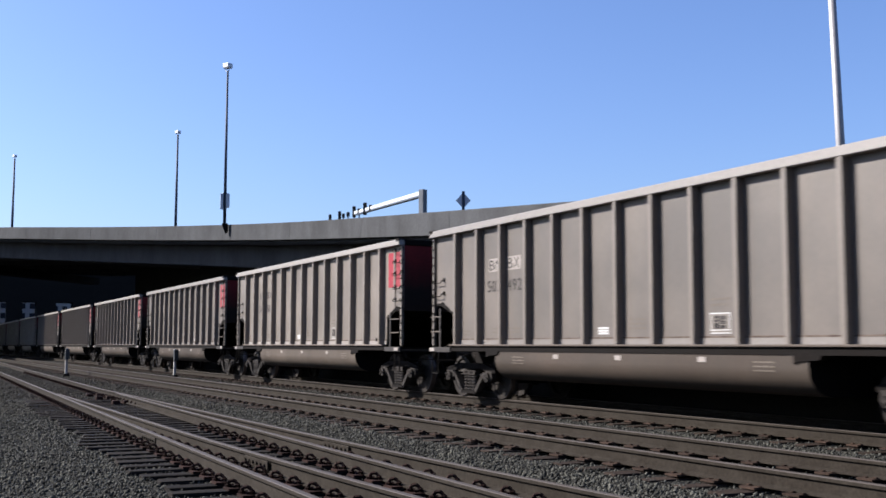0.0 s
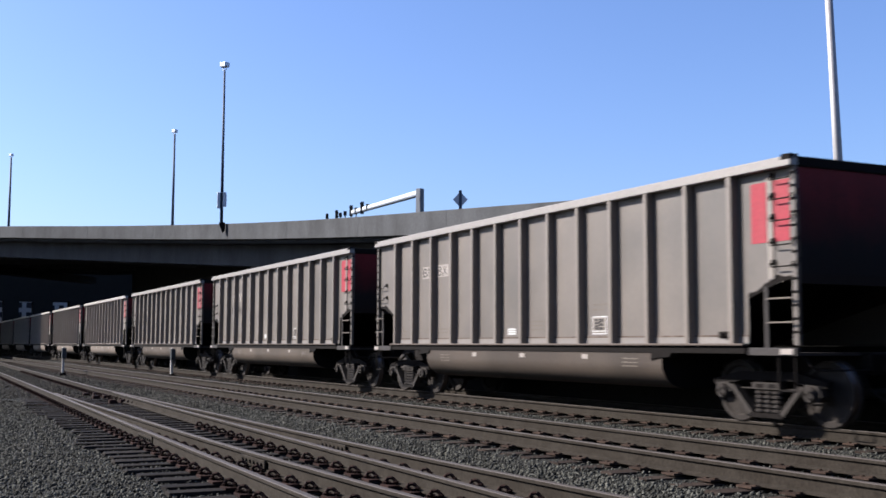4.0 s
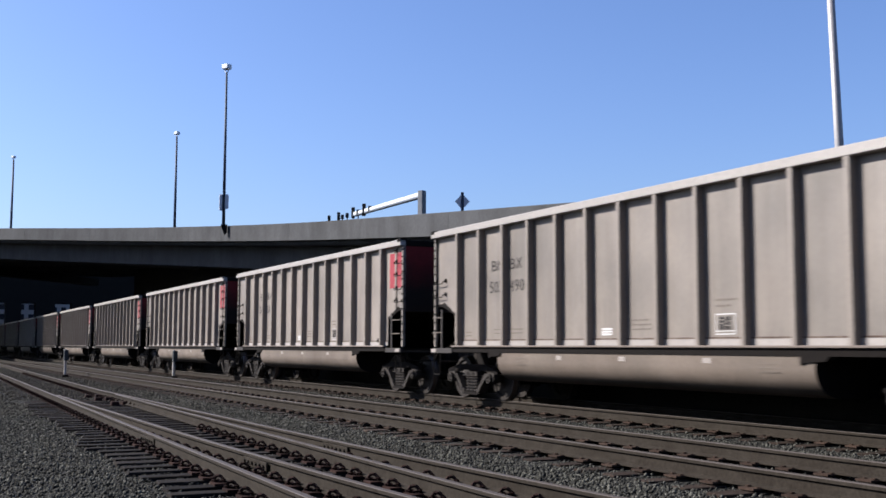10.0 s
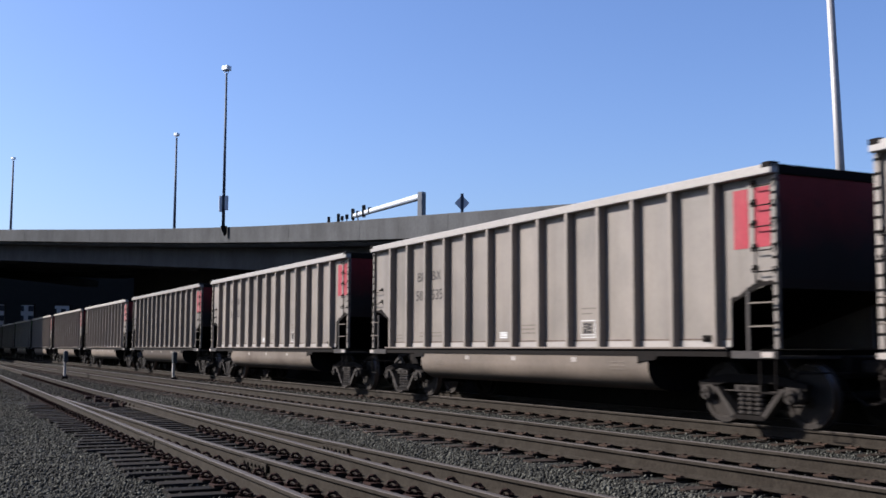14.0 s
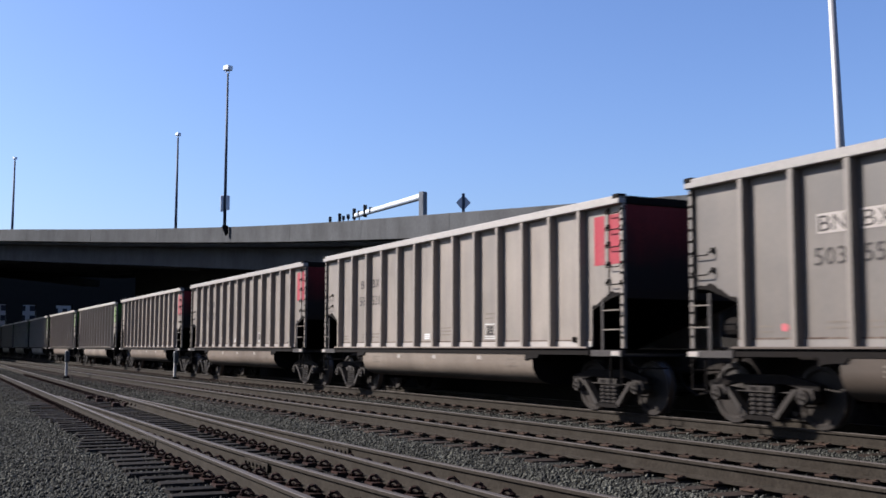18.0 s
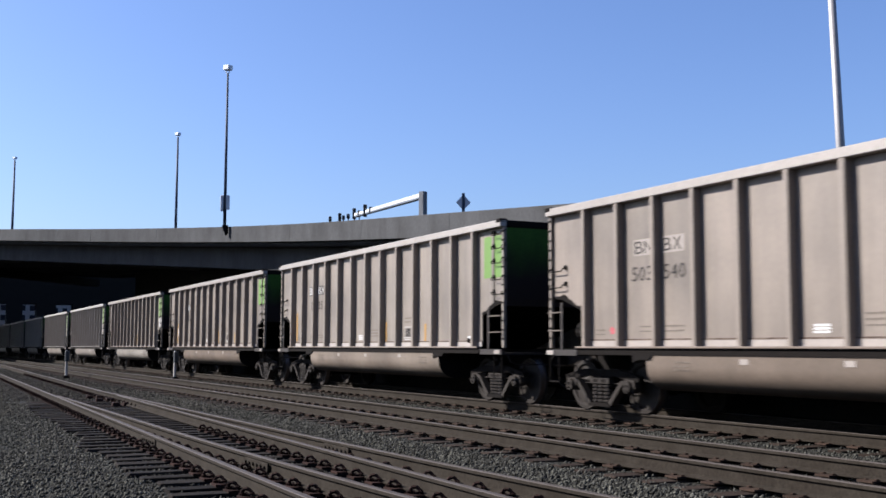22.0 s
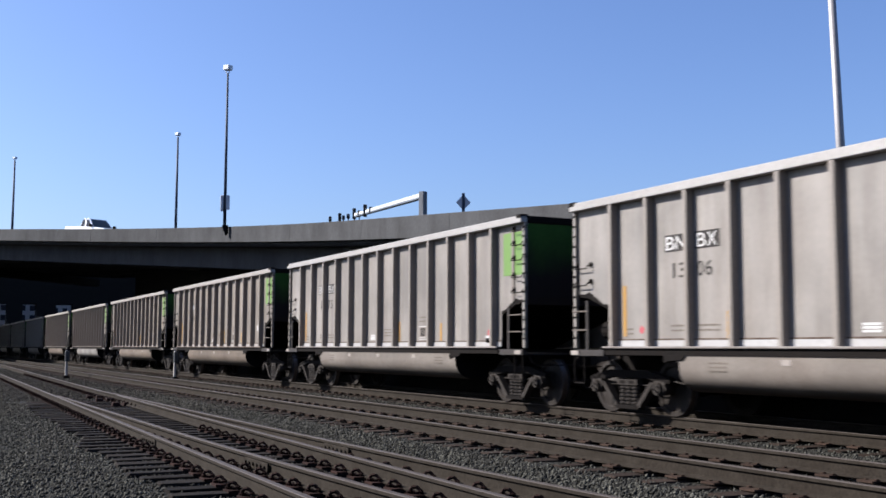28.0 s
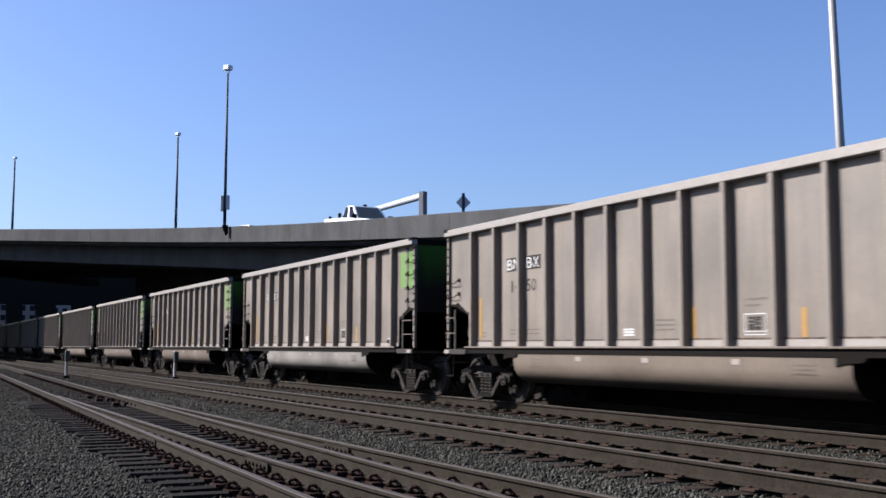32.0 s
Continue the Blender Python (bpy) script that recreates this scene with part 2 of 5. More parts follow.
M_RELAY = mat("dark_relay_box", (0.085, 0.10, 0.11), 0.6, 0.0, 20, 0.1, 4.0, 0.4, (0.05, 0.055, 0.06), 0.05)
M_POSTWHITE = mat("white_marker_paint", (0.74, 0.74, 0.72), 0.6, 0.0, 30, 0.08, 6.0, 0.4, (0.45, 0.42, 0.4), 0.05)
M_BUILD = mat("pale_building_wall", (0.33, 0.30, 0.26), 0.8, 0.0, 4, 0.08, 0.2, 0.3, (0.45, 0.43, 0.40), 0.05, unscaled=True)
M_WINDOW = mat("building_glass", (0.05, 0.06, 0.075), 0.12, 0.0, 4, 0.05, 0.3, 0.2, None, 0.0)


def gravel_mat(name, dark, light, scale):
    """Crushed stone: cells of differing grey with joints between them, over broad patches."""
    m = bpy.data.materials.new(name)
    m.use_nodes = True
    nt = m.node_tree
    N, L = nt.nodes.new, nt.links.new
    bsdf = nt.nodes["Principled BSDF"]
    co = N("ShaderNodeTexCoord")
    v = N("ShaderNodeTexVoronoi")
    v.inputs["Scale"].default_value = scale
    L(co.outputs["Object"], v.inputs["Vector"])
    bw = N("ShaderNodeSeparateColor")
    L(v.outputs["Color"], bw.inputs["Color"])
    cr = N("ShaderNodeMix")
    cr.data_type = "RGBA"
    cr.inputs["A"].default_value, cr.inputs["B"].default_value = (*dark, 1), (*light, 1)
    pw = N("ShaderNodeMath")
    pw.operation = "POWER"
    pw.inputs[1].default_value = 1.8
    L(bw.outputs["Red"], pw.inputs[0])
    L(pw.outputs[0], cr.inputs["Factor"])
    patch = N("ShaderNodeTexNoise")
    patch.inputs["Scale"].default_value, patch.inputs["Detail"].default_value = 0.6, 5
    L(co.outputs["Object"], patch.inputs["Vector"])
    pr = N("ShaderNodeMapRange")
    pr.inputs["From Min"].default_value, pr.inputs["From Max"].default_value = 0.35, 0.65
    pr.inputs["To Min"].default_value, pr.inputs["To Max"].default_value = 0.72, 1.2
    L(patch.outputs["Fac"], pr.inputs["Value"])
    mul = N("ShaderNodeMix")
    mul.data_type, mul.blend_type = "RGBA", "MULTIPLY"
    mul.inputs["Factor"].default_value = 1
    L(cr.outputs["Result"], mul.inputs["A"])
    L(pr.outputs["Result"], mul.inputs["B"])
    # dark soil, and the overpass's shade put into the far bed's colour
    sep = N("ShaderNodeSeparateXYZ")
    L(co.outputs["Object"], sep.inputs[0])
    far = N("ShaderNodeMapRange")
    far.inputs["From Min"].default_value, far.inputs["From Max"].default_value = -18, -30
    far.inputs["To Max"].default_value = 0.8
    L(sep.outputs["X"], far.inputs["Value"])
    soil_shade = N("ShaderNodeMix")
    soil_shade.data_type = "RGBA"
    soil_shade.inputs["B"].default_value = (0.0084, 0.0077, 0.0056, 1)
    L(far.outputs["Result"], soil_shade.inputs["Factor"])
    L(mul.outputs["Result"], soil_shade.inputs["A"])
    L(soil_shade.outputs["Result"], bsdf.inputs["Base Color"])
    bsdf.inputs["Roughness"].default_value = 0.95
    bsdf.inputs["Specular IOR Level"].default_value = 0.12
    b = N("ShaderNodeBump")
    b.inputs["Strength"].default_value, b.inputs["Distance"].default_value = 0.9, 0.03
    b.invert = True
    L(v.outputs["Distance"], b.inputs["Height"])
    L(b.outputs["Normal"], bsdf.inputs["Normal"])
    return m


M_BALLAST = gravel_mat("ballast", (0.006038, 0.005699, 0.004637), (0.02995, 0.0284, 0.02294), 30.0)


def stone_mat(name, dark, light):
    m = bpy.data.materials.new(name)
    m.use_nodes = True
    nt = m.node_tree
    N, L = nt.nodes.new, nt.links.new
    bsdf = nt.nodes["Principled BSDF"]
    g = N("ShaderNodeNewGeometry")
    pw = N("ShaderNodeMath")
    pw.operation = "POWER"
    pw.inputs[1].default_value = 2.0
    L(g.outputs["Random Per Island"], pw.inputs[0])
    cr = N("ShaderNodeMix")
    cr.data_type = "RGBA"
    cr.inputs["A"].default_value, cr.inputs["B"].default_value = (*dark, 1), (*light, 1)
    L(pw.outputs[0], cr.inputs["Factor"])
    L(cr.outputs["Result"], bsdf.inputs["Base Color"])
    bsdf.inputs["Roughness"].default_value = 0.95
    bsdf.inputs["Specular IOR Level"].default_value = 0.15
    return m


M_STONE = stone_mat("crushed_stone", (0.01352, 0.0128, 0.01063), (0.083, 0.080, 0.066))
# far stones, coloured darker for the same soil and shade
M_STONE_FAR = stone_mat("soil_shade_stone", (0.007483, 0.006665, 0.005313), (0.04009, 0.03622, 0.02801))


# ---- mesh helpers ----
def mesh_of(bm, name, material=None, smooth=False):
    bmesh.ops.recalc_face_normals(bm, faces=bm.faces)
    me = bpy.data.meshes.new(name)
    bm.to_mesh(me)
    bm.free()
    if material:
        me.materials.append(material)
    if smooth:
        me.shade_smooth()
    return me


def part(name, bm, material, parent, label="", smooth=False, at=None):
    me = bm if isinstance(bm, bpy.types.Mesh) else mesh_of(bm, name, material, smooth)
    ob = new(name, me)
    ob.parent = parent
    if at is not None:
        ob.matrix_basis = at
    if label:
        ob["label"] = label
    return ob


def thing(name, label, category, group="", kind="", at=None):
    ob = new(name)
    ob.empty_display_size = 0.2
    if at is not None:
        ob.matrix_basis = at
    return tagged(ob, label, category, group, kind)


def box(bm, x0, x1, y0, y1, z0, z1, bevel=0.0, m=None):
    r = bmesh.ops.create_cube(bm, size=1.0)["verts"]
    c, s = Vector(((x0 + x1) / 2, (y0 + y1) / 2, (z0 + z1) / 2)), (x1 - x0, y1 - y0, z1 - z0)
    for v in r:
        v.co = Vector((v.co.x * s[0], v.co.y * s[1], v.co.z * s[2])) + c
    if bevel:
        es = list({e for v in r for e in v.link_edges})
        r2 = bmesh.ops.bevel(bm, geom=es, offset=bevel, segments=1, affect="EDGES")
        r = list({v for f in r2["faces"] for v in f.verts} | {v for v in r if v.is_valid})
    if m is not None:
        bmesh.ops.transform(bm, matrix=m, verts=r)
    return r


def rod(bm, a, b, r0, r1=None, seg=8):
    """A round bar from a to b."""
    a, b = Vector(a), Vector(b)
    d = b - a
    m = Matrix.Translation((a + b) / 2) @ d.to_track_quat("Z", "Y").to_matrix().to_4x4()
    return bmesh.ops.create_cone(bm, cap_ends=True, segments=seg, radius1=r0, radius2=r0 if r1 is None else r1, depth=d.length, matrix=m)["verts"]


def bar(bm, pts, r, seg=6):
    for a, b in zip(pts, pts[1:]):
        rod(bm, a, b, r, seg=seg)


def prism(bm, outline, axis, d0, d1):
    """A flat outline of (u, v) drawn along an axis from d0 to d1. axis 'y': (x, z); 'x': (y, z)."""
    def place(u, v, d):
        return (u, d, v) if axis == "y" else (d, u, v)
    a = [bm.verts.new(place(u, v, d0)) for u, v in outline]
    b = [bm.verts.new(place(u, v, d1)) for u, v in outline]
    bm.faces.new(a)
    bm.faces.new(b[::-1])
    n = len(a)
    for i in range(n):
        bm.faces.new((a[i], a[(i + 1) % n], b[(i + 1) % n], b[i]))
    return a + b


def lettering(word, height, width=None):
    """A mesh of raised letters in the x-z plane, facing -y, its lower left corner at the origin."""
    c = bpy.data.curves.new("letters", "FONT")
    c.body, c.size, c.extrude, c.resolution_u = word, 1.0, 0.0, 3
    ob = bpy.data.objects.new("letters", c)
    scene.collection.objects.link(ob)
    bpy.context.view_layer.update()
    me = bpy.data.meshes.new_from_object(ob.evaluated_get(bpy.context.evaluated_depsgraph_get()))
    bpy.data.objects.remove(ob)
    co = np.empty(len(me.vertices) * 3)
    me.vertices.foreach_get("co", co)
    co = co.reshape(-1, 3)
    co -= co.min(0)
    k = height / max(co[:, 1].max(), 1e-6)
    kx = width / max(co[:, 0].max(), 1e-6) if width else k
    out = np.stack([co[:, 0] * kx, 0 * co[:, 0], co[:, 1] * k], -1)
    me.vertices.foreach_set("co", out.ravel())
    me.update()
    me.materials.clear()
    return me


# ---- ground ----
def ground_z(x, y):
    """Height of the stone bed: a low near bed, a raised one under the two through tracks."""
    s = min(1.0, max(0.0, (y - 5.6) / 0.9))
    s = s * s * (3 - 2 * s)
    c = y - (3.10 - 0.0225 * (x + 10.3)) - 0.9
    hollow = max(0.0, 1 - max(0.0, abs(c) - 1.75) / 0.35) if -30 < x < 60 else 0.0
    return -0.30 + 0.072 * s - 0.036 * hollow * (1 - s)


def axis_steps(spans):
    out = []
    for a, b, n in spans:
        out += list(np.linspace(a, b, n, endpoint=False))
    return out + [spans[-1][1]]


def build_ground():
    xs = axis_steps([(-2500, -400, 6), (-400, -120, 10), (-120, -45, 40), (-45, 5, 130), (5, 60, 12), (60, 400, 8), (400, 2500, 6)])
    ys = axis_steps([(-2500, -300, 6), (-300, -20, 8), (-20, 0, 14), (0, 18, 80), (18, 60, 12), (60, 400, 8), (400, 2500, 6)])
    X, Y = np.meshgrid(xs, ys, indexing="ij")
    Z = np.empty_like(X)
    for i in range(X.shape[0]):
        for j in range(X.shape[1]):
            x, y = X[i, j], Y[i, j]
            near = 1.0 if -120 < x < 30 and -15 < y < 30 else 0.0
            Z[i, j] = ground_z(x, y) + near * 0.018 * noise.noise((x * 1.3, y * 1.3, 0))
    nx, ny = X.shape
    v = np.stack([X, Y, Z], -1).reshape(-1, 3)
    a = (np.arange(nx - 1)[:, None] * ny + np.arange(ny - 1)[None, :]).ravel()
    f = np.stack([a, a + ny, a + ny + 1, a + 1], -1)
    me = bpy.data.meshes.new("ground")
    me.from_pydata(v.tolist(), [], f.tolist())
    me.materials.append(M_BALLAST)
    me.shade_smooth()
    return tagged(new("ground", me), "dark grey crushed stone ballast across a railway yard", "ground", kind="structure")


ground = build_ground()

# ---- tracks ----
GAUGE = 1.505
Y_TRAIN, Y_MID = 12.35, 8.03
Z_NEAR = -0.10


def y_stock(x):
    """The near rail of the near track."""
    return 3.10 - 0.0225 * (x + 10.3)


def spread(x):
    """How far the diverging route has left the straight one."""
    return max(0.0, 0.026 * (x + 32)) + 0.0025 * max(0.0, x + 16) ** 2 if x < -6 else 0.926 + 0.076 * (x + 6)


RAIL = [(-0.075, -0.172), (0.075, -0.172), (0.075, -0.160), (0.012, -0.142), (0.010, -0.050), (0.036, -0.036), (0.036, -0.006), (0.030, 0.0),
        (-0.030, 0.0), (-0.036, -0.006), (-0.036, -0.036), (-0.010, -0.050), (-0.012, -0.142), (-0.075, -0.160)]


def rail_mesh(xs, yf, z):
    bm = bmesh.new()
    rings = []
    for x in xs:
        y = yf(x)
        rings.append([bm.verts.new((x, y + u, z + v)) for u, v in RAIL])
    n = len(RAIL)
    for a, b in zip(rings, rings[1:]):
        for i in range(n):
            f = bm.faces.new((a[i], a[(i + 1) % n], b[(i + 1) % n], b[i]))
            f.material_index = 1 if i in (6, 7, 8) else 0
    bm.faces.new(rings[0][::-1])
    bm.faces.new(rings[-1])
    me = mesh_of(bm, "rail", M_RUST)
    me.materials.append(M_RAILHEAD)
    return me


def steps(a, b, d):
    n = max(1, round((b - a) / d))
    return [a + (b - a) * i / n for i in range(n + 1)]


def fastener_mesh(seed):
    """A tie plate with its spikes."""
    rnd = random.Random(seed)
    bm = bmesh.new()
    box(bm, -0.10, 0.10, -0.19, 0.19, -0.186, -0.166)
    for sx in (-0.065, 0.065):
        for sy in (-0.10, 0.10):
            h = 0.002 + 0.008 * rnd.random()
            box(bm, sx - 0.016, sx + 0.016, sy - 0.016, sy + 0.016, -0.17, -0.17 + h)
            box(bm, sx - 0.018, sx + 0.018, sy - 0.022, sy + 0.018, -0.17 + h, -0.16 + h)
    return mesh_of(bm, "tie_plate", M_PLATE)


def clip_mesh():
    """A tall elastic clip on its plate, as on the near turnout."""
    bm = bmesh.new()
    box(bm, -0.10, 0.10, -0.20, 0.20, -0.186, -0.164)
    for s in (-1, 1):
        y = 0.115 * s
        loop = [(0.02 * a - 0.02, y * 1.2 + 0.037 * s * math.cos(a), -0.127 + 0.034 * math.sin(a)) for a in (-2.4, -1.2, 0.0, 0.9, 1.8, 2.7, 3.5)]
        bar(bm, [*loop, (0.055, y * 0.75, -0.135), (-0.03, y * 0.62, -0.14)], 0.019, 5)
        box(bm, -0.022, 0.022, y - 0.018, y + 0.018, -0.17, -0.142)
        rod(bm, (-0.085, y * 1.5, -0.17), (-0.085, y * 1.5, -0.14), 0.016, seg=6)
    return mesh_of(bm, "clip_plate", M_CLIP)


def tie_mesh(length, seed):
    rnd = random.Random(seed)
    bm = bmesh.new()
    vs = box(bm, -0.115, 0.115, -length / 2, length / 2, -0.36, -0.186, 0.012)
    for v in vs:
        v.co += Vector((rnd.uniform(-1, 1), rnd.uniform(-1, 1), rnd.uniform(-1, 0.4))) * 0.008
    return mesh_of(bm, "tie", M_TIE)


def straight_track(name, label, yc, z):
    t = thing(name, label, "railway track", kind="structure")
    for s in (-1, 1):
        yy = yc + s * GAUGE / 2
        part("rail", rail_mesh(steps(-420, 420, 20), lambda x: yy, z), None, t)
    ties = [tie_mesh(2.59, i) for i in range(3)]
    for me in ties:
        me.materials[0] = M_TIE_RUST
    plates = [fastener_mesh(i) for i in range(3)]
    rnd = random.Random(5)
    xs = steps(-85, 1, 0.56)
    for i, x in enumerate(xs):
        part("tie", ties[i % 3], None, t, at=pose(x, yc + rnd.uniform(-0.03, 0.03), z - 0.012, 0, 0, rnd.uniform(-0.6, 0.6)))
        for s in (-1, 1):
            part("tie_plate", plates[(i + s) % 3], None, t, at=pose(x, yc + s * GAUGE / 2, z))
    return t


track_far = straight_track("track_far", "rusty railway track on ballast that carries the coal train", Y_TRAIN, 0.0)
track_middle = straight_track("track_middle", "empty rusty railway track with spiked tie plates", Y_MID, 0.0)


def build_turnout():
    t = thing("track_near", "railway turnout with dark wooden ties and worn steel rails", "railway track", kind="structure")
    z = Z_NEAR
    fine = steps(-420, -60, 30) + steps(-58, 8, 1.0) + steps(30, 400, 40)
    inner = [x for x in fine if -29.5 <= x]
    near_rail = lambda x: y_stock(x)
    far_point = lambda x: y_stock(x) + GAUGE
    far_rail = lambda x: y_stock(x) + GAUGE + spread(x)
    near_point = lambda x: y_stock(x) + spread(x)
    part("stock_rail", rail_mesh(fine, near_rail, z), None, t)
    part("stock_rail", rail_mesh(fine, far_rail, z), None, t)
    part("closure_rail", rail_mesh(inner, far_point, z), None, t)
    part("closure_rail", rail_mesh(inner, near_point, z), None, t)
    clips = clip_mesh()
    ties = {}
    rnd = random.Random(9)
    for i, x in enumerate(steps(-58, 0, 0.53)):
        a, b = y_stock(x), far_rail(x)
        length = 2.75 + 0.25 * round((b - a - GAUGE) / 0.25) + (0.22 if i % 7 < 3 else 0.0)
        key = (round(length, 2), i % 2)
        if key not in ties:
            ties[key] = tie_mesh(key[0], len(ties))
        part("tie", ties[key], None, t, at=pose(x, (a + b) / 2 - 0.08 + rnd.uniform(-0.06, 0.06), z, 0, 0, rnd.uniform(-1.2, 1.2)))
        for yf in (near_rail, far_rail):
            part("clip_plate", clips, None, t, at=pose(x, yf(x), z))
        if x > -19:
            for yf in (near_point, far_point):
                part("clip_plate", clips, None, t, at=pose(x, yf(x), z))
    # switch rods across the toe of the points, with their lugs
    for x in (-31.2, -29.6, -27.2):
        a, b = near_rail(x), far_rail(x)
        bm = bmesh.new()
        rod(bm, (0, a - 0.5, -0.21), (0, b + 0.25, -0.21), 0.03, seg=8)
        for yy in (a + 0.16, a + 0.42, b - 0.42, b - 0.16):
            box(bm, -0.10, 0.10, yy - 0.09, yy + 0.09, -0.25, -0.10, 0.015)
        part("switch_rod", bm, M_CLIP, t, "dark greased switch rod", at=pose(x, 0, z))
    # joint bars, bolted through the web
    for x, yf in ((-12.15, near_point), (-13.5, far_rail), (-15.8, near_rail)):
        bm = bmesh.new()
        for s in (-1, 1):
            box(bm, -0.45, 0.45, s * 0.03 - 0.012, s * 0.03 + 0.012, -0.145, -0.045, 0.006)
            for k in range(6):
                rod(bm, (-0.36 + 0.145 * k, s * 0.04, -0.095), (-0.36 + 0.145 * k, s * 0.065, -0.095), 0.02, seg=6)
        part("joint_bar", bm, M_RUST, t, at=pose(x, yf(x), z))
    return t


track_near = build_turnout()


# ---- overpass ----
def edge(x):
    """The near parapet in plan: straight along the yard, then curving over the tracks."""
    if x > -46:
        y, k = 18.6, 0.0
    elif x > -88:
        y, k = 18.6 - 0.0051 * (x + 46) ** 2, -0.0102 * (x + 46)
    else:
        # flatter run here, shaped to shift the deck's shadow along the train
        d = min(-88 - x, 12.0)
        k = 0.4284 - 0.178 * d / 12
        y = 9.604 - 0.4284 * d + 0.178 * d * d / 24 - 0.2504 * max(0.0, -100 - max(x, -102.3))
        # unseen bend, added to stand the deck's shadow edge upright on the train
        if x < -102.3:
            k = 1.25 if x > -128 else 0.25
            y += 1.25 * (max(x, -128) + 102.3) + 0.25 * min(0.0, x + 128)
    return y, k


def deck_frame(x):
    y, k = edge(x)
    along = Vector((1, k, 0)).normalized()
    z = 6.6 - 0.0755 * (x + 41) if x > -112 else 6.6 + 0.0755 * 71
    return Vector((x, y, max(z, 1.2))), along, Vector((-along.y, along.x, 0))


def sweep(name, outline, xs, material, parent):
    """An outline of (outward, up) carried along the parapet's line; up is measured from the parapet's top."""
    bm = bmesh.new()
    rings = []
    for x in xs:
        p, a, n = deck_frame(x)
        rings.append([bm.verts.new(p + n * u + Vector((0, 0, v))) for u, v in outline])
    k = len(outline)
    for a, b in zip(rings, rings[1:]):
        for i in range(k):
            bm.faces.new((a[i], a[(i + 1) % k], b[(i + 1) % k], b[i]))
    bm.faces.new(rings[0][::-1])
    bm.faces.new(rings[-1])
    return part(name, bm, material, parent)


overpass = thing("overpass", "curved grey concrete road overpass with solid parapets", "overpass", kind="structure")
# unseen width, set wide to keep skylight off the wagons below
DECK_W = 38.0
LONG = steps(-470, -112, 20) + steps(-108, -44, 2.0) + steps(-40, 60, 10)


def build_overpass():
    joints = [-470, -330, -220, -112] + steps(-100, -28, 9.0) + [0, 60]
    for a, b in zip(joints, joints[1:]):
        xs = steps(a + 0.01, b - 0.01, 2.5)
        sweep("parapet_panel", [(0, -0.92), (0.30, -1.0), (0.30, -0.3), (0.22, 0), (0.02, 0), (0, -0.02)], xs, M_CONCRETE, overpass)
    sweep("far_parapet", [(DECK_W - 0.3, -0.92), (DECK_W, -0.92), (DECK_W, 0), (DECK_W - 0.25, 0)], LONG, M_CONCRETE, overpass)
    sweep("deck_slab", [(0.45, -1.16), (DECK_W - 0.05, -1.16), (DECK_W - 0.05, -0.98), (0.31, -0.98), (0.31, -1.04)], LONG, M_CONCRETE, overpass)
    sweep("road_surface", [(0.31, -0.976), (DECK_W - 0.31, -0.976), (DECK_W - 0.31, -0.95), (0.31, -0.95)], LONG, M_ASPHALT, overpass)
    for u in (1.6, 6.5, 12.2, 17.9, 23.5, 28.6):
        sweep("girder", [(u, -2.46), (u + 0.55, -2.46), (u + 0.55, -1.165), (u, -1.165)], LONG, M_CONCRETE, overpass)
    for x in (-300, -260, -220, -180, -150, -127, -108):
        p, a, n = deck_frame(x)
        for u in (6.0, 24.0):
            q = p + n * u
            if 13 < q.y < 22 or abs(q.y - Y_TRAIN) < 3.2 or abs(q.y - Y_MID) < 3.0 or abs(q.y - 4.5) < 2.5 or (q - Vector((0, 0, q.z))).length < 40:
                continue
            bm = bmesh.new()
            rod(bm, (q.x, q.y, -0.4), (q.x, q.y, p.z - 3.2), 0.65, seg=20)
            part("column", bm, M_SHADE_CONCRETE, overpass)
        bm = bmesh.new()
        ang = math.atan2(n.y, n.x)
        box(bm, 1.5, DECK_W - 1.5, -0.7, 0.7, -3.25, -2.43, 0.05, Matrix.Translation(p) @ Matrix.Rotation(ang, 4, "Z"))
        part("pier_cap", bm, M_SHADE_CONCRETE, overpass)


build_overpass()


# added wall: closes off the sky under the deck, near-black for its shade
def abutment():
    bm = bmesh.new()
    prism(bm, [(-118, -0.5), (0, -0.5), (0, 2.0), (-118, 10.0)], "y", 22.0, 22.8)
    t = tagged(new("wall_abutment", mesh_of(bm, "wall_abutment", M_SHADE_CONCRETE)), "dark concrete wall added to close off the sky under the overpass", "wall", kind="structure")
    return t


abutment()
# added low wall: hides the sunlit ground below the wagons
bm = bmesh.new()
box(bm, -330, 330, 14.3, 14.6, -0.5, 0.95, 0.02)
tagged(new("wall_low", mesh_of(bm, "wall_low", M_SHADE_CONCRETE)), "low near-black wall added to hide sunlit ground behind the train", "wall", kind="structure")


# ---- hopper wagons ----
LEN, PITCH, HALF_W, TOP = 14.46, 16.18, 1.5875, 3.73
PANEL_Y, SILL = 1.440, 1.16
RIB0, RIB_STEP, RIBS = 1.248, 0.997, 13
HX = LEN / 2


def rib_x(i):
    return -HX + RIB0 + RIB_STEP * i


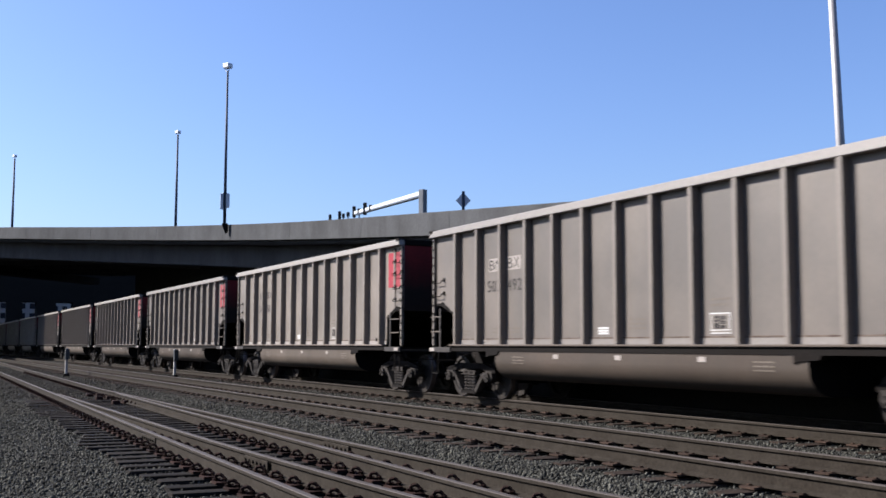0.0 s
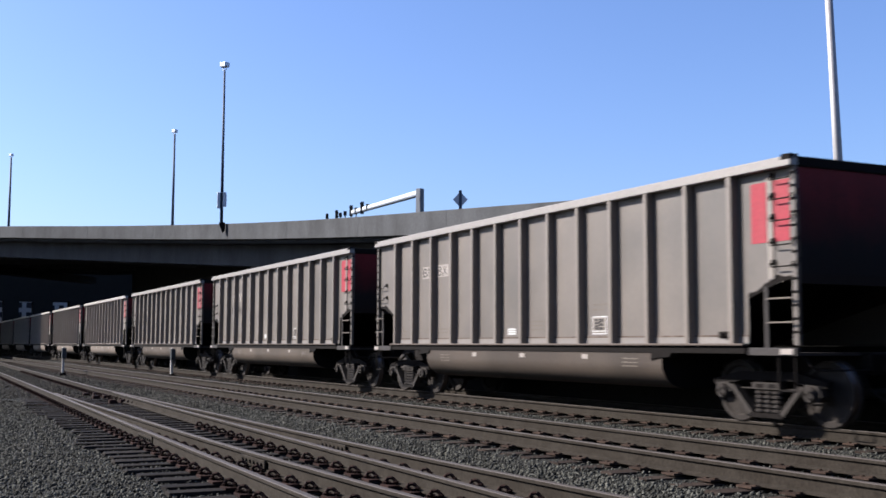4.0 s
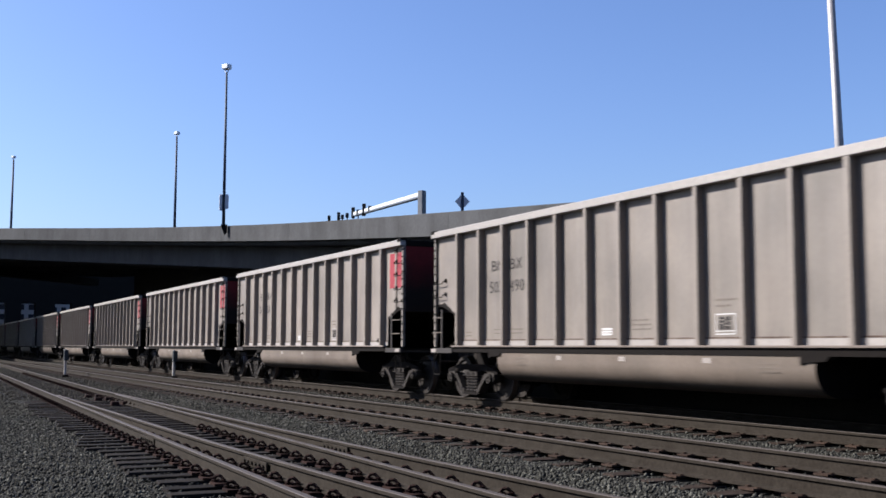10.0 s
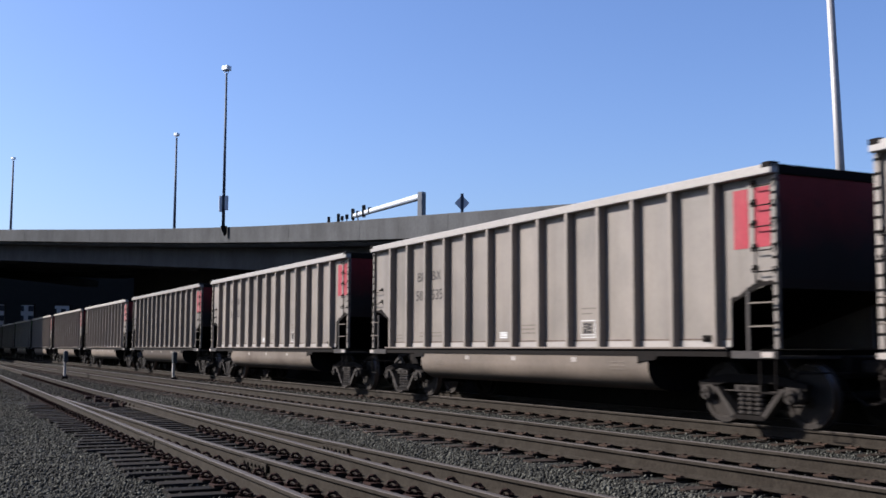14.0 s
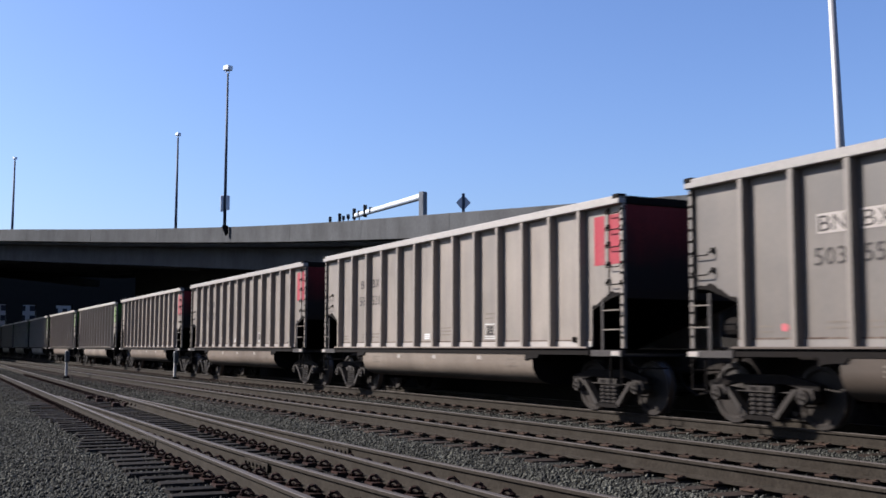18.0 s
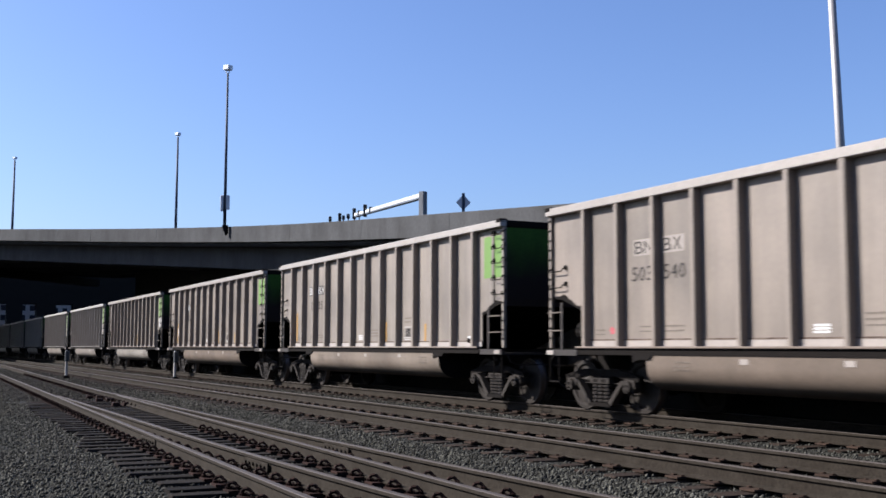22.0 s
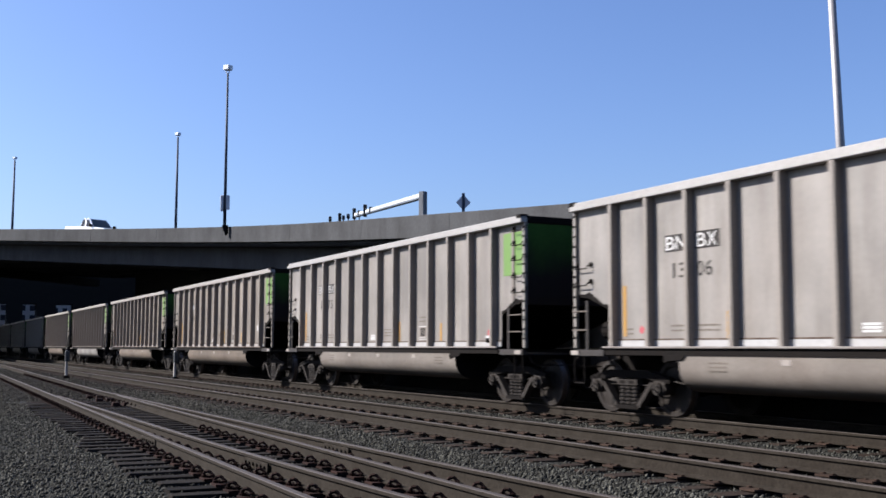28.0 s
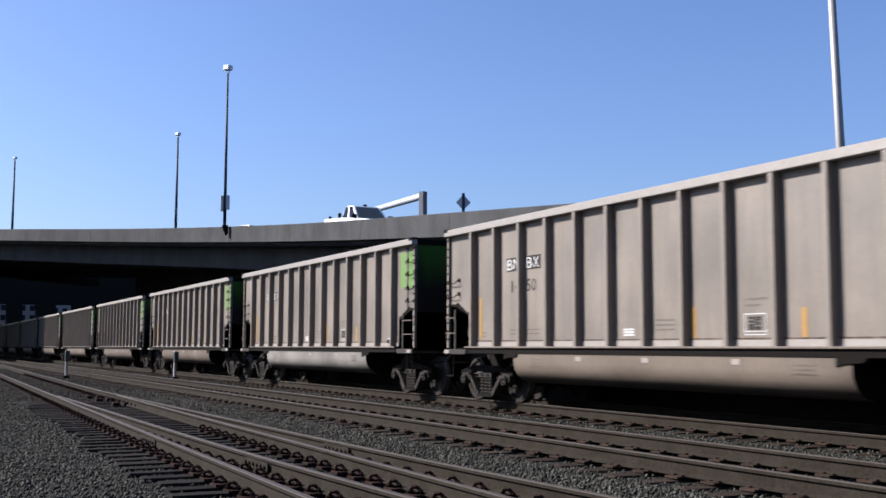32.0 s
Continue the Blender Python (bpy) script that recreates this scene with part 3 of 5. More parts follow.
def half_tub(side):
    """One of the two rounded tubs that hang below the side sill."""
    bm = bmesh.new()
    prof = []
    for k in range(15):
        a = math.pi / 2 * k / 14
        prof.append((1.02 + 0.52 * math.cos(a) ** 0.8, 0.85 - 0.40 * math.sin(a)))
    prof = [(1.54, 1.05), (1.54, 0.95), *prof, (0.35, 0.45)]
    x0, x1 = -HX + 3.0, -HX + 11.55
    seq = [[bm.verts.new((x0 + (x1 - x0) * f, side * y, z)) for y, z in prof] for f in (0.0, 0.2, 0.5, 0.8, 1.0)]
    for a, b in zip(seq, seq[1:]):
        for i in range(len(prof) - 1):
            bm.faces.new((a[i], a[i + 1], b[i + 1], b[i]))
    for r in (seq[0], seq[-1]):
        cap = [bm.verts.new(v.co) for v in r]
        bm.faces.new([*cap, bm.verts.new((r[0].co.x, side * 0.35, 1.05))])
    loose = [v for v in bm.verts if not v.link_faces]
    bmesh.ops.delete(bm, geom=loose, context="VERTS")
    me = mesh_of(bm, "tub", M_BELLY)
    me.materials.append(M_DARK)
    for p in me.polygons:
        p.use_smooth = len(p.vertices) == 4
        # flat end caps go black: their shade is put into the colour
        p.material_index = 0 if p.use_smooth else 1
    return me


def side_panel():
    """The side sheet: full length above, cut away in a slope over each end platform."""
    bm = bmesh.new()
    c = 1.02
    prism(bm, [(-HX + c, SILL), (HX - c, SILL), (HX - c, 1.80), (HX - 0.38, 2.02), (HX - 0.02, 2.06), (HX - 0.02, TOP - 0.14), (-HX + 0.02, TOP - 0.14),
               (-HX + 0.02, 2.06), (-HX + 0.38, 2.02), (-HX + c, 1.80)], "y", -0.012, 0.012)
    return mesh_of(bm, "side_sheet", M_PANEL)


def sprayed_edge(seed):
    """Black underbody paint with a ragged upper edge, over the cut-away corner at the right end of a side."""
    rnd = random.Random(seed)
    bm = bmesh.new()
    low = [(HX - 1.015, 1.80), (HX - 0.38, 2.02), (HX - 0.06, 2.055)]
    high = []
    for k in range(17):
        x = HX - 0.06 - 0.955 * k / 16
        z = 2.055 - 0.035 * (x - HX + 0.06) / -0.32 if x > HX - 0.38 else 2.02 + 0.22 * (x - HX + 0.38) / 0.635
        high.append((x, z + 0.015 + rnd.uniform(0.0, 0.06) + 0.05 * math.sin(math.pi * k / 16)))
    prism(bm, low + high, "y", -0.003, 0.0)
    return mesh_of(bm, "sprayed_edge", M_DARK)


def rib_mesh():
    bm = bmesh.new()
    foot = ((-0.062, 0), (0.062, 0), (0.050, -0.138), (-0.050, -0.138))
    a = [bm.verts.new((x, y, SILL + 0.005)) for x, y in foot]
    b = [bm.verts.new((x, y, TOP - 0.145)) for x, y in foot]
    bm.faces.new(a)
    bm.faces.new(b[::-1])
    for i in range(4):
        bm.faces.new((a[i], a[(i + 1) % 4], b[(i + 1) % 4], b[i]))
    es = [e for e in bm.edges if abs(e.verts[0].co.z - e.verts[1].co.z) > 1 and e.verts[0].co.y < -0.05]
    bmesh.ops.bevel(bm, geom=es, offset=0.010, segments=2, affect="EDGES")
    return mesh_of(bm, "rib", M_RIB)


def sideframe_meshes():
    """A cast truck side, facing -y: dark arched top member, pale sloping arms in a V, a sprung window between them, axle boxes."""
    bm = bmesh.new()
    prism(bm, [(-1.13, 0.64), (-0.55, 0.76), (0.55, 0.76), (1.13, 0.64), (1.13, 0.56), (0.98, 0.54), (0.50, 0.63), (-0.50, 0.63), (-0.98, 0.54), (-1.13, 0.56)], "y", -1.10, -0.98)
    # the sill's shade on the top member is put into its near-black colour
    MESH["sideframe"] = mesh_of(bm, "sideframe", M_DARK)
    for s in (-1, 1):
        bm = bmesh.new()
        prism(bm, [(s * 0.75, 0.55), (s * 0.665, 0.57), (s * 0.27, 0.168), (s * 0.30, 0.168), (s * 0.345, 0.12)], "y", -1.14, -1.0)
        MESH["arm", s] = mesh_of(bm, "frame_arm", M_ARM)
        bm = bmesh.new()
        prism(bm, [(s * 0.765, 0.60), (s * 1.04, 0.58), (s * 1.06, 0.45), (s * 0.99, 0.36), (s * 0.79, 0.36), (s * 0.73, 0.47)], "y", -1.13, -1.0)
        MESH["axle_box", s] = mesh_of(bm, "axle_box", M_ARM)
    bm = bmesh.new()
    prism(bm, [(-0.34, 0.10), (0.34, 0.10), (0.28, 0.165), (-0.28, 0.165)], "y", -1.143, -0.997)
    MESH["lower"] = mesh_of(bm, "lower_member", M_DARK)
    bm = bmesh.new()
    box(bm, -0.28, 0.28, -1.125, -1.0, 0.507, 0.605)
    plain = len(bm.faces)
    for x in (-0.12, 0.12):
        box(bm, x - 0.075, x + 0.075, -1.129, -1.10, 0.528, 0.582)
    for i, f in enumerate(bm.faces):
        f.material_index = 0 if i < plain else 1
    MESH["spring_cap"] = mesh_of(bm, "spring_cap", M_ARM)
    MESH["spring_cap"].materials.append(M_DARK)


def spring_mesh():
    """One coil spring, turned in one piece with its coils as ridges."""
    bm = bmesh.new()
    prof = [(0.0, 0.165)]
    for k in range(5):
        z = 0.17 + 0.066 * k
        prof += [(0.055, z), (0.082, z + 0.012), (0.082, z + 0.038), (0.055, z + 0.05)]
    prof.append((0.0, 0.505))
    seg = 10
    rings = [[bm.verts.new((r * math.cos(2 * math.pi * k / seg), r * math.sin(2 * math.pi * k / seg), z)) for k in range(seg)] for r, z in prof[1:-1]]
    for a, b in zip(rings, rings[1:]):
        for k in range(seg):
            bm.faces.new((a[k], a[(k + 1) % seg], b[(k + 1) % seg], b[k]))
    bm.faces.new(rings[0][::-1])
    bm.faces.new(rings[-1])
    return mesh_of(bm, "spring", M_SPRING)


def wheelset_mesh():
    bm = bmesh.new()
    rod(bm, (0, -1.14, 0), (0, 1.14, 0), 0.075, seg=12)
    for s in (-1, 1):
        y = s * 0.7525
        prof = [(0.10, -0.09), (0.10, 0.09), (0.17, 0.05), (0.36, 0.03), (0.385, 0.07), (0.457, 0.065), (0.462, -0.045), (0.487, -0.055), (0.487, -0.085), (0.385, -0.085),
                (0.36, -0.03), (0.17, -0.05)]
        seg = 28
        rings = [[bm.verts.new((r * math.cos(2 * math.pi * k / seg), y + s * w, r * math.sin(2 * math.pi * k / seg))) for r, w in prof] for k in range(seg)]
        for a, b in zip(rings, rings[1:] + rings[:1]):
            for i in range(len(prof)):
                f = bm.faces.new((a[i], a[(i + 1) % len(prof)], b[(i + 1) % len(prof)], b[i]))
                f.material_index = 1 if i == 5 else 0
        rod(bm, (0, s * 1.12, 0), (0, s * 1.19, 0), 0.115, 0.10, seg=14)
        for k in range(3):
            a = 2 * math.pi * k / 3
            rod(bm, (0.05 * math.cos(a), s * 1.19, 0.05 * math.sin(a)), (0.05 * math.cos(a), s * 1.225, 0.05 * math.sin(a)), 0.017, seg=6)
    me = mesh_of(bm, "wheelset", M_WHEEL)
    me.materials.append(M_TREAD)
    return me


MESH = {}


def wagon_meshes():
    MESH["tub_l"], MESH["tub_r"] = half_tub(-1), half_tub(1)
    MESH["side"], MESH["rib"], MESH["spray"] = side_panel(), rib_mesh(), sprayed_edge(4)
    sideframe_meshes()
    MESH["spring"] = spring_mesh()
    MESH["wheelset"] = wheelset_mesh()
    bm = bmesh.new()
    box(bm, -HX, HX, -HALF_W - 0.005, -HALF_W + 0.15, TOP - 0.145, TOP, 0.012)
    MESH["chord"] = mesh_of(bm, "top_chord", M_CHORD)
    bm = bmesh.new()
    box(bm, -0.07, 0.07, -HALF_W + 0.16, HALF_W - 0.16, TOP - 0.145, TOP - 0.004, 0.012)
    MESH["end_chord"] = mesh_of(bm, "end_chord", M_DARK)
    bm = bmesh.new()
    box(bm, -0.09, 0.09, -HALF_W - 0.012, -HALF_W + 0.17, TOP - 0.06, TOP + 0.025, 0.012)
    MESH["corner_cap"] = mesh_of(bm, "corner_cap", M_DARK)
    # the flange's shadow is put into the web's dark colour
    bm = bmesh.new()
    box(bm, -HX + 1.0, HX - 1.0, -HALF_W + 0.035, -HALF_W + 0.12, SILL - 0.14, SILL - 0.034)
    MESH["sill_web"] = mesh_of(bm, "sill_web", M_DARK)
    bm = bmesh.new()
    box(bm, -HX + 1.0, HX - 1.0, -HALF_W - 0.01, -HALF_W + 0.10, SILL - 0.03, SILL + 0.004, 0.006)
    MESH["sill"] = mesh_of(bm, "side_sill", M_SILL)
    bm = bmesh.new()
    prism(bm, [(-HX + 1.02, SILL + 0.10), (HX - 1.02, SILL + 0.10), (HX - 1.02, SILL + 0.004), (-HX + 1.02, SILL + 0.004)], "y", -PANEL_Y - 0.026, -PANEL_Y - 0.013)
    MESH["skirt"] = mesh_of(bm, "weld_skirt", M_CHORD)
    bm = bmesh.new()
    box(bm, -HX + 1.02, HX - 1.02, -PANEL_Y - 0.024, -PANEL_Y - 0.0125, SILL + 0.104, SILL + 0.128)
    MESH["weld"] = mesh_of(bm, "weld_line", M_WELD)
    # end wall with its slope sheet and floor, as one hollow shell
    bm = bmesh.new()
    box(bm, -0.02, 0.02, -PANEL_Y + 0.014, PANEL_Y - 0.014, 1.98, 2.12)
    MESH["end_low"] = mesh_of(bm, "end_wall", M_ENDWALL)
    bm = bmesh.new()
    box(bm, -0.02, 0.02, -PANEL_Y + 0.014, PANEL_Y - 0.014, 2.12, TOP - 0.15)
    MESH["end_high"] = mesh_of(bm, "end_paint")
    bm = bmesh.new()
    v = [bm.verts.new(p) for p in ((0, -1.436, 2.09), (0, 1.436, 2.09), (-3.6, 1.436, 1.10), (-3.6, -1.436, 1.10))]
    bm.faces.new(v)
    bmesh.ops.solidify(bm, geom=bm.faces[:], thickness=0.02)
    MESH["slope"] = mesh_of(bm, "slope_sheet", M_DARK)
    bm = bmesh.new()
    box(bm, -HX + 2.2, HX - 2.2, -1.424, 1.424, 1.04, 1.10)
    MESH["floor"] = mesh_of(bm, "floor_sheet", M_INSIDE)
    bm = bmesh.new()
    box(bm, -HX - 0.15, HX + 0.15, -0.33, 0.33, 0.72, 1.03, 0.02)
    MESH["centre_sill"] = mesh_of(bm, "centre_sill", M_DARK)
    bm = bmesh.new()
    box(bm, 0, 0.55, -0.09, 0.09, 0.78, 0.98, 0.03)
    prism(bm, [(0.50, 0.70), (0.78, 0.74), (0.89, 0.80), (0.89, 0.98), (0.78, 1.02), (0.50, 1.03)], "y", -0.16, 0.14)
    MESH["coupler"] = mesh_of(bm, "coupler", M_FRAME)
    bm = bmesh.new()
    bar(bm, [(0.05, -0.45, 0.80), (0.25, -0.47, 0.52), (0.52, -0.42, 0.36), (0.78, -0.36, 0.42)], 0.025)
    MESH["hose"] = mesh_of(bm, "brake_hose", M_DARK)
    bm = bmesh.new()
    prism(bm, [(-0.10, 1.02), (0.42, 1.02), (0.36, 0.955), (0.02, 0.935), (-0.10, 0.90)], "y", -1.565, -1.40)
    MESH["tub_bracket"] = mesh_of(bm, "tub_bracket", M_DARK)
    # platform edge beneath the cut-away corner
    bm = bmesh.new()
    box(bm, -0.90, 0.02, -HALF_W + 0.01, -HALF_W + 0.09, SILL - 0.165, SILL - 0.055, 0.006)
    box(bm, -1.0, 0.0, -HALF_W + 0.1, -0.35, SILL - 0.16, SILL - 0.12)
    MESH["platform"] = mesh_of(bm, "end_platform", M_EDGE)
    bm = bmesh.new()
    bar(bm, [(-0.36, -HALF_W + 0.06, SILL - 0.15), (-0.36, -HALF_W + 0.06, 0.52), (-0.05, -HALF_W + 0.06, 0.52), (-0.05, -HALF_W + 0.06, SILL - 0.15)], 0.016)
    MESH["step"] = mesh_of(bm, "sill_step", M_DARK)
    bm = bmesh.new()
    bar(bm, [(0.0, -1.42, 0.98), (0.12, -1.42, 0.86), (0.14, -1.30, 0.80), (0.14, -0.20, 0.80)], 0.014)
    MESH["lever"] = mesh_of(bm, "uncoupling_lever", M_FRAME)
    bm = bmesh.new()
    rod(bm, (-0.62, -1.02, 0.51), (0.70, -1.02, 0.51), 0.012, seg=6)
    MESH["brake_rod"] = mesh_of(bm, "brake_rod", M_ARM)
    bm = bmesh.new()
    box(bm, -0.27, -0.03, -HALF_W - 0.004, -HALF_W + 0.008, SILL - 0.15, SILL - 0.07, 0.004)
    MESH["tag"] = mesh_of(bm, "step_plate", M_GREYSTENCIL)
    bm = bmesh.new()
    box(bm, -0.035, 0.035, -0.03, 0.03, SILL - 0.03, TOP - 0.15, 0.006)
    MESH["corner_post"] = mesh_of(bm, "corner_post", M_PANEL)
    bm = bmesh.new()
    box(bm, -0.04, 0.04, -0.008, 0.0, SILL - 0.02, TOP - 0.16)
    for i in range(13):
        z = 1.30 + 0.182 * i
        fs = len(bm.faces)
        box(bm, -0.042, 0.044, -0.014, 0.0, z, z + 0.035)
        for f in bm.faces[fs:]:
            f.material_index = 1
    MESH["lacing"] = mesh_of(bm, "ladder_stile", M_PANEL)
    MESH["lacing"].materials.append(M_DARK)
    bm = bmesh.new()
    bar(bm, [(-0.46, -0.02, 0.06), (-0.46, -0.085, 0.05), (-0.43, -0.09, 0.0), (-0.05, -0.09, 0.0), (-0.02, -0.085, 0.05), (-0.02, -0.02, 0.06)], 0.0105)
    box(bm, -0.50, -0.42, -0.03, -0.012, 0.03, 0.11)
    box(bm, -0.06, 0.02, -0.03, -0.012, 0.03, 0.11)
    MESH["rung"] = mesh_of(bm, "rung", M_DARK)
    bm = bmesh.new()
    box(bm, -0.03, 0.03, -0.012, 0.012, SILL - 0.06, 1.96)
    MESH["stanchion"] = mesh_of(bm, "stanchion", M_EDGE)
    bm = bmesh.new()
    bar(bm, [(-0.5, 0, 0), (0, 0, 0)], 0.014)
    MESH["handrail"] = mesh_of(bm, "handrail", M_BAR)
    bm = bmesh.new()
    rod(bm, (-0.85, -1.1, 1.45), (-0.35, -1.1, 1.45), 0.16, seg=14)
    rod(bm, (-0.95, -0.75, 1.40), (-0.95, -0.75, 1.9), 0.03)
    MESH["reservoir"] = mesh_of(bm, "brake_cylinder", M_DARK)
    bm = bmesh.new()
    box(bm, -0.22, 0.22, -0.99, 0.99, 0.44, 0.68, 0.04)
    box(bm, -0.30, 0.30, -0.35, 0.35, 0.50, 0.74, 0.03)
    MESH["bolster"] = mesh_of(bm, "bolster", M_DARK)
    bm = bmesh.new()
    for s in (-1, 1):
        rod(bm, (s * 0.36, -0.95, 0.36), (s * 0.36, 0.95, 0.36), 0.045, seg=8)
        box(bm, s * 0.36 - 0.05, s * 0.36 + 0.10, -0.82, -0.68, 0.25, 0.5)
        box(bm, s * 0.36 - 0.05, s * 0.36 + 0.10, 0.68, 0.82, 0.25, 0.5)
    MESH["brake_beam"] = mesh_of(bm, "brake_beam", M_DARK)
    bm = bmesh.new()
    box(bm, -0.09, 0.12, -0.03, 0.0, 0.0, 0.10, 0.01)
    rod(bm, (0.02, -0.03, 0.05), (0.02, -0.075, 0.05), 0.03, seg=8)
    MESH["bracket"] = mesh_of(bm, "jacking_bracket", M_DARK)


def decal_bm(w, h, d=0.003):
    bm = bmesh.new()
    box(bm, 0, w, -d, 0, 0, h)
    return bm


def text_line(w, h, seed, word=0.09):
    """A line of lettering too small to read: short bars with gaps."""
    rnd = random.Random(seed)
    bm = bmesh.new()
    x = 0.0
    while x < w - 0.02:
        d = min(word * rnd.uniform(0.4, 1.3), w - x)
        box(bm, x, x + d, -0.002, 0, 0, h * rnd.uniform(0.7, 1.0))
        x += d + 0.018
    return bm


def tub_y(z):
    """Outer face of the near tub at a height."""
    s = min(1.0, max(0.0, (0.85 - z) / 0.40))
    return -(1.02 + 0.52 * math.sqrt(1 - s * s) ** 0.8)


def blot(w, h, seed):
    """A ragged flat patch of paint."""
    rnd = random.Random(seed)
    bm = bmesh.new()
    pts = []
    for k in range(18):
        a, r = 2 * math.pi * k / 18, rnd.uniform(0.62, 1.0)
        pts.append((w / 2 + w / 2 * r * math.cos(a), h / 2 + h / 2 * r * math.sin(a)))
    prism(bm, pts, "y", -0.003, 0.0)
    return bm


def build_wagon():
    """One rotary-dump coal wagon, its left end at -HX, travelling towards +x."""
    w = thing("coal_wagon", "weathered beige ribbed steel coal wagon with rounded tubs", "railway wagon", "coal train")
    for s in (-1, 1):
        turn = Matrix.Identity(4) if s < 0 else Matrix.Rotation(math.pi, 4, "Z")
        part("side_sheet", MESH["side"], None, w, at=turn @ pose(0, -PANEL_Y, 0))
        for i in range(RIBS):
            x = rib_x(i) if s < 0 else -rib_x(i)
            part("rib", MESH["rib"], None, w, at=turn @ pose(x, -PANEL_Y - 0.012, 0))
        part("top_chord", MESH["chord"], None, w, "pale dusty top chord", at=turn)
        part("side_sill", MESH["sill"], None, w, at=turn)
        part("sill_web", MESH["sill_web"], None, w, "web under the sill, coloured dark for its shade", at=turn)
        part("weld_line", MESH["weld"], None, w, at=turn)
        part("weld_skirt", MESH["skirt"], None, w, at=turn)
        part("tub_bracket", MESH["tub_bracket"], None, w, "dark hopper bracket", at=turn @ pose(-HX + 2.75, 0, 0))
        part("tub_bracket", MESH["tub_bracket"], None, w, "dark hopper bracket", at=turn @ pose(-HX + 11.40, 0, 0))
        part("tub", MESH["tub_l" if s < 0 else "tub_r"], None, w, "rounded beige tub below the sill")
        for e in (-1, 1):
            k = Matrix.Identity(4) if e > 0 else Matrix.Scale(-1, 4, (1, 0, 0))
            x = e * HX
            if s < 0:
                part("end_platform", MESH["platform"], None, w, at=pose(x if e > 0 else x + 1.0, 0, 0))
                part("step_plate", MESH["tag"], None, w, "white plate on the sill", at=pose(x if e > 0 else x + 0.30, 0, 0))
            else:
                part("end_platform", MESH["platform"], None, w, at=turn @ pose(-x if e < 0 else -x + 1.0, 0, 0))
            part("corner_post", MESH["corner_post"], None, w, at=pose(x - e * 0.04, s * (PANEL_Y + 0.03), 0))
            part("corner_cap", MESH["corner_cap"], None, w, at=turn @ pose(x - e * 0.09 if s < 0 else -(x - e * 0.09), 0, 0))
    for e in (-1, 1):
        x = e * HX
        part("end_wall", MESH["end_low"], None, w, at=pose(x - e * 0.05, 0, 0))
        part("end_chord", MESH["end_chord"], None, w, at=pose(x - e * 0.07, 0, 0))
        part("slope_sheet", MESH["slope"], None, w, at=Matrix.Identity(4) @ pose(x - e * 0.09, 0, 0, 0, 0, 0 if e > 0 else 180))
        part("coupler", MESH["coupler"], None, w, at=pose(x, 0, 0, 0, 0, 0 if e > 0 else 180))
        part("brake_hose", MESH["hose"], None, w, at=pose(x, 0, 0, 0, 0, 0 if e > 0 else 180))
        part("ladder_stile", MESH["lacing"], None, w, at=pose(x - e * 0.045, -PANEL_Y - 0.062, 0))
        part("uncoupling_lever", MESH["lever"], None, w, at=pose(x, 0, 0) if e > 0 else pose(x, 0, 0) @ Matrix.Scale(-1, 4, (1, 0, 0)))
        part("sill_step", MESH["step"], None, w, at=pose(x if e > 0 else x + 0.42, 0, 0))
        part("stanchion", MESH["stanchion"], None, w, at=pose(x - e * 0.53, -HALF_W + 0.02, 0))
        for z in (1.45, 1.78):
            part("handrail", MESH["handrail"], None, w, at=pose(x - 0.03 if e > 0 else x + 0.56, -HALF_W + 0.02, z))
        zs = (2.22, 2.52, 2.86, 3.16, 3.44) if e > 0 else (2.24, 2.54)
        for z in zs:
            part("rung", MESH["rung"], None, w, at=pose(x - 0.02 if e > 0 else x + 0.52, -PANEL_Y - 0.01, z))
    part("sprayed_edge", MESH["spray"], None, w, "ragged black sprayed edge", at=pose(0, -PANEL_Y - 0.0125, 0))
    part("sprayed_edge", MESH["spray"], None, w, "ragged black sprayed edge", at=pose(0, -PANEL_Y - 0.0125, 0) @ Matrix.Scale(-1, 4, (1, 0, 0)))
    part("end_paint", MESH["end_high"].copy(), None, w, at=pose(HX - 0.05, 0, 0))
    part("end_paint", MESH["end_high"].copy(), None, w, at=pose(-HX + 0.05, 0, 0))
    part("brake_cylinder", MESH["reservoir"], None, w, at=pose(-HX + 1.35, 0, 0))
    part("centre_sill", MESH["centre_sill"], None, w)
    part("floor_sheet", MESH["floor"], None, w)
    part("jacking_bracket", MESH["bracket"], None, w, at=pose(HX - 1.55, -PANEL_Y - 0.013, SILL + 0.08))
    for e in (-1, 1):
        truck = part("truck", MESH["bolster"], None, w, at=pose(e * 6.17, 0, 0))
        part("sideframe", MESH["sideframe"], None, truck)
        part("sideframe", MESH["sideframe"], None, truck, at=pose(0, 0, 0, 0, 0, 180))
        for s in (-1, 1):
            part("frame_arm", MESH["arm", s], None, truck)
            part("axle_box", MESH["axle_box", s], None, truck)
        part("lower_member", MESH["lower"], None, truck)
        part("spring_cap", MESH["spring_cap"], None, truck)
        for x in (-0.17, 0.0, 0.17):
            part("spring", MESH["spring"], None, truck, at=pose(x, -1.05, 0))
        part("brake_rod", MESH["brake_rod"], None, truck)
        part("brake_beam", MESH["brake_beam"], None, truck)
        for k in (-1, 1):
            part("wheelset", MESH["wheelset"], None, truck, at=pose(k * 0.889, 0, 0.462))
    return w


wagon_meshes()
N_FIRST, N_LAST = -2, 33


# ---- the train ----
def lighter(n):
    """Paint of one wagon: brown-grey on the older ones, paler on others."""
    return TINTS.get(n, (1.0, 1.0, 1.0, 1.0))


TINTS = {}
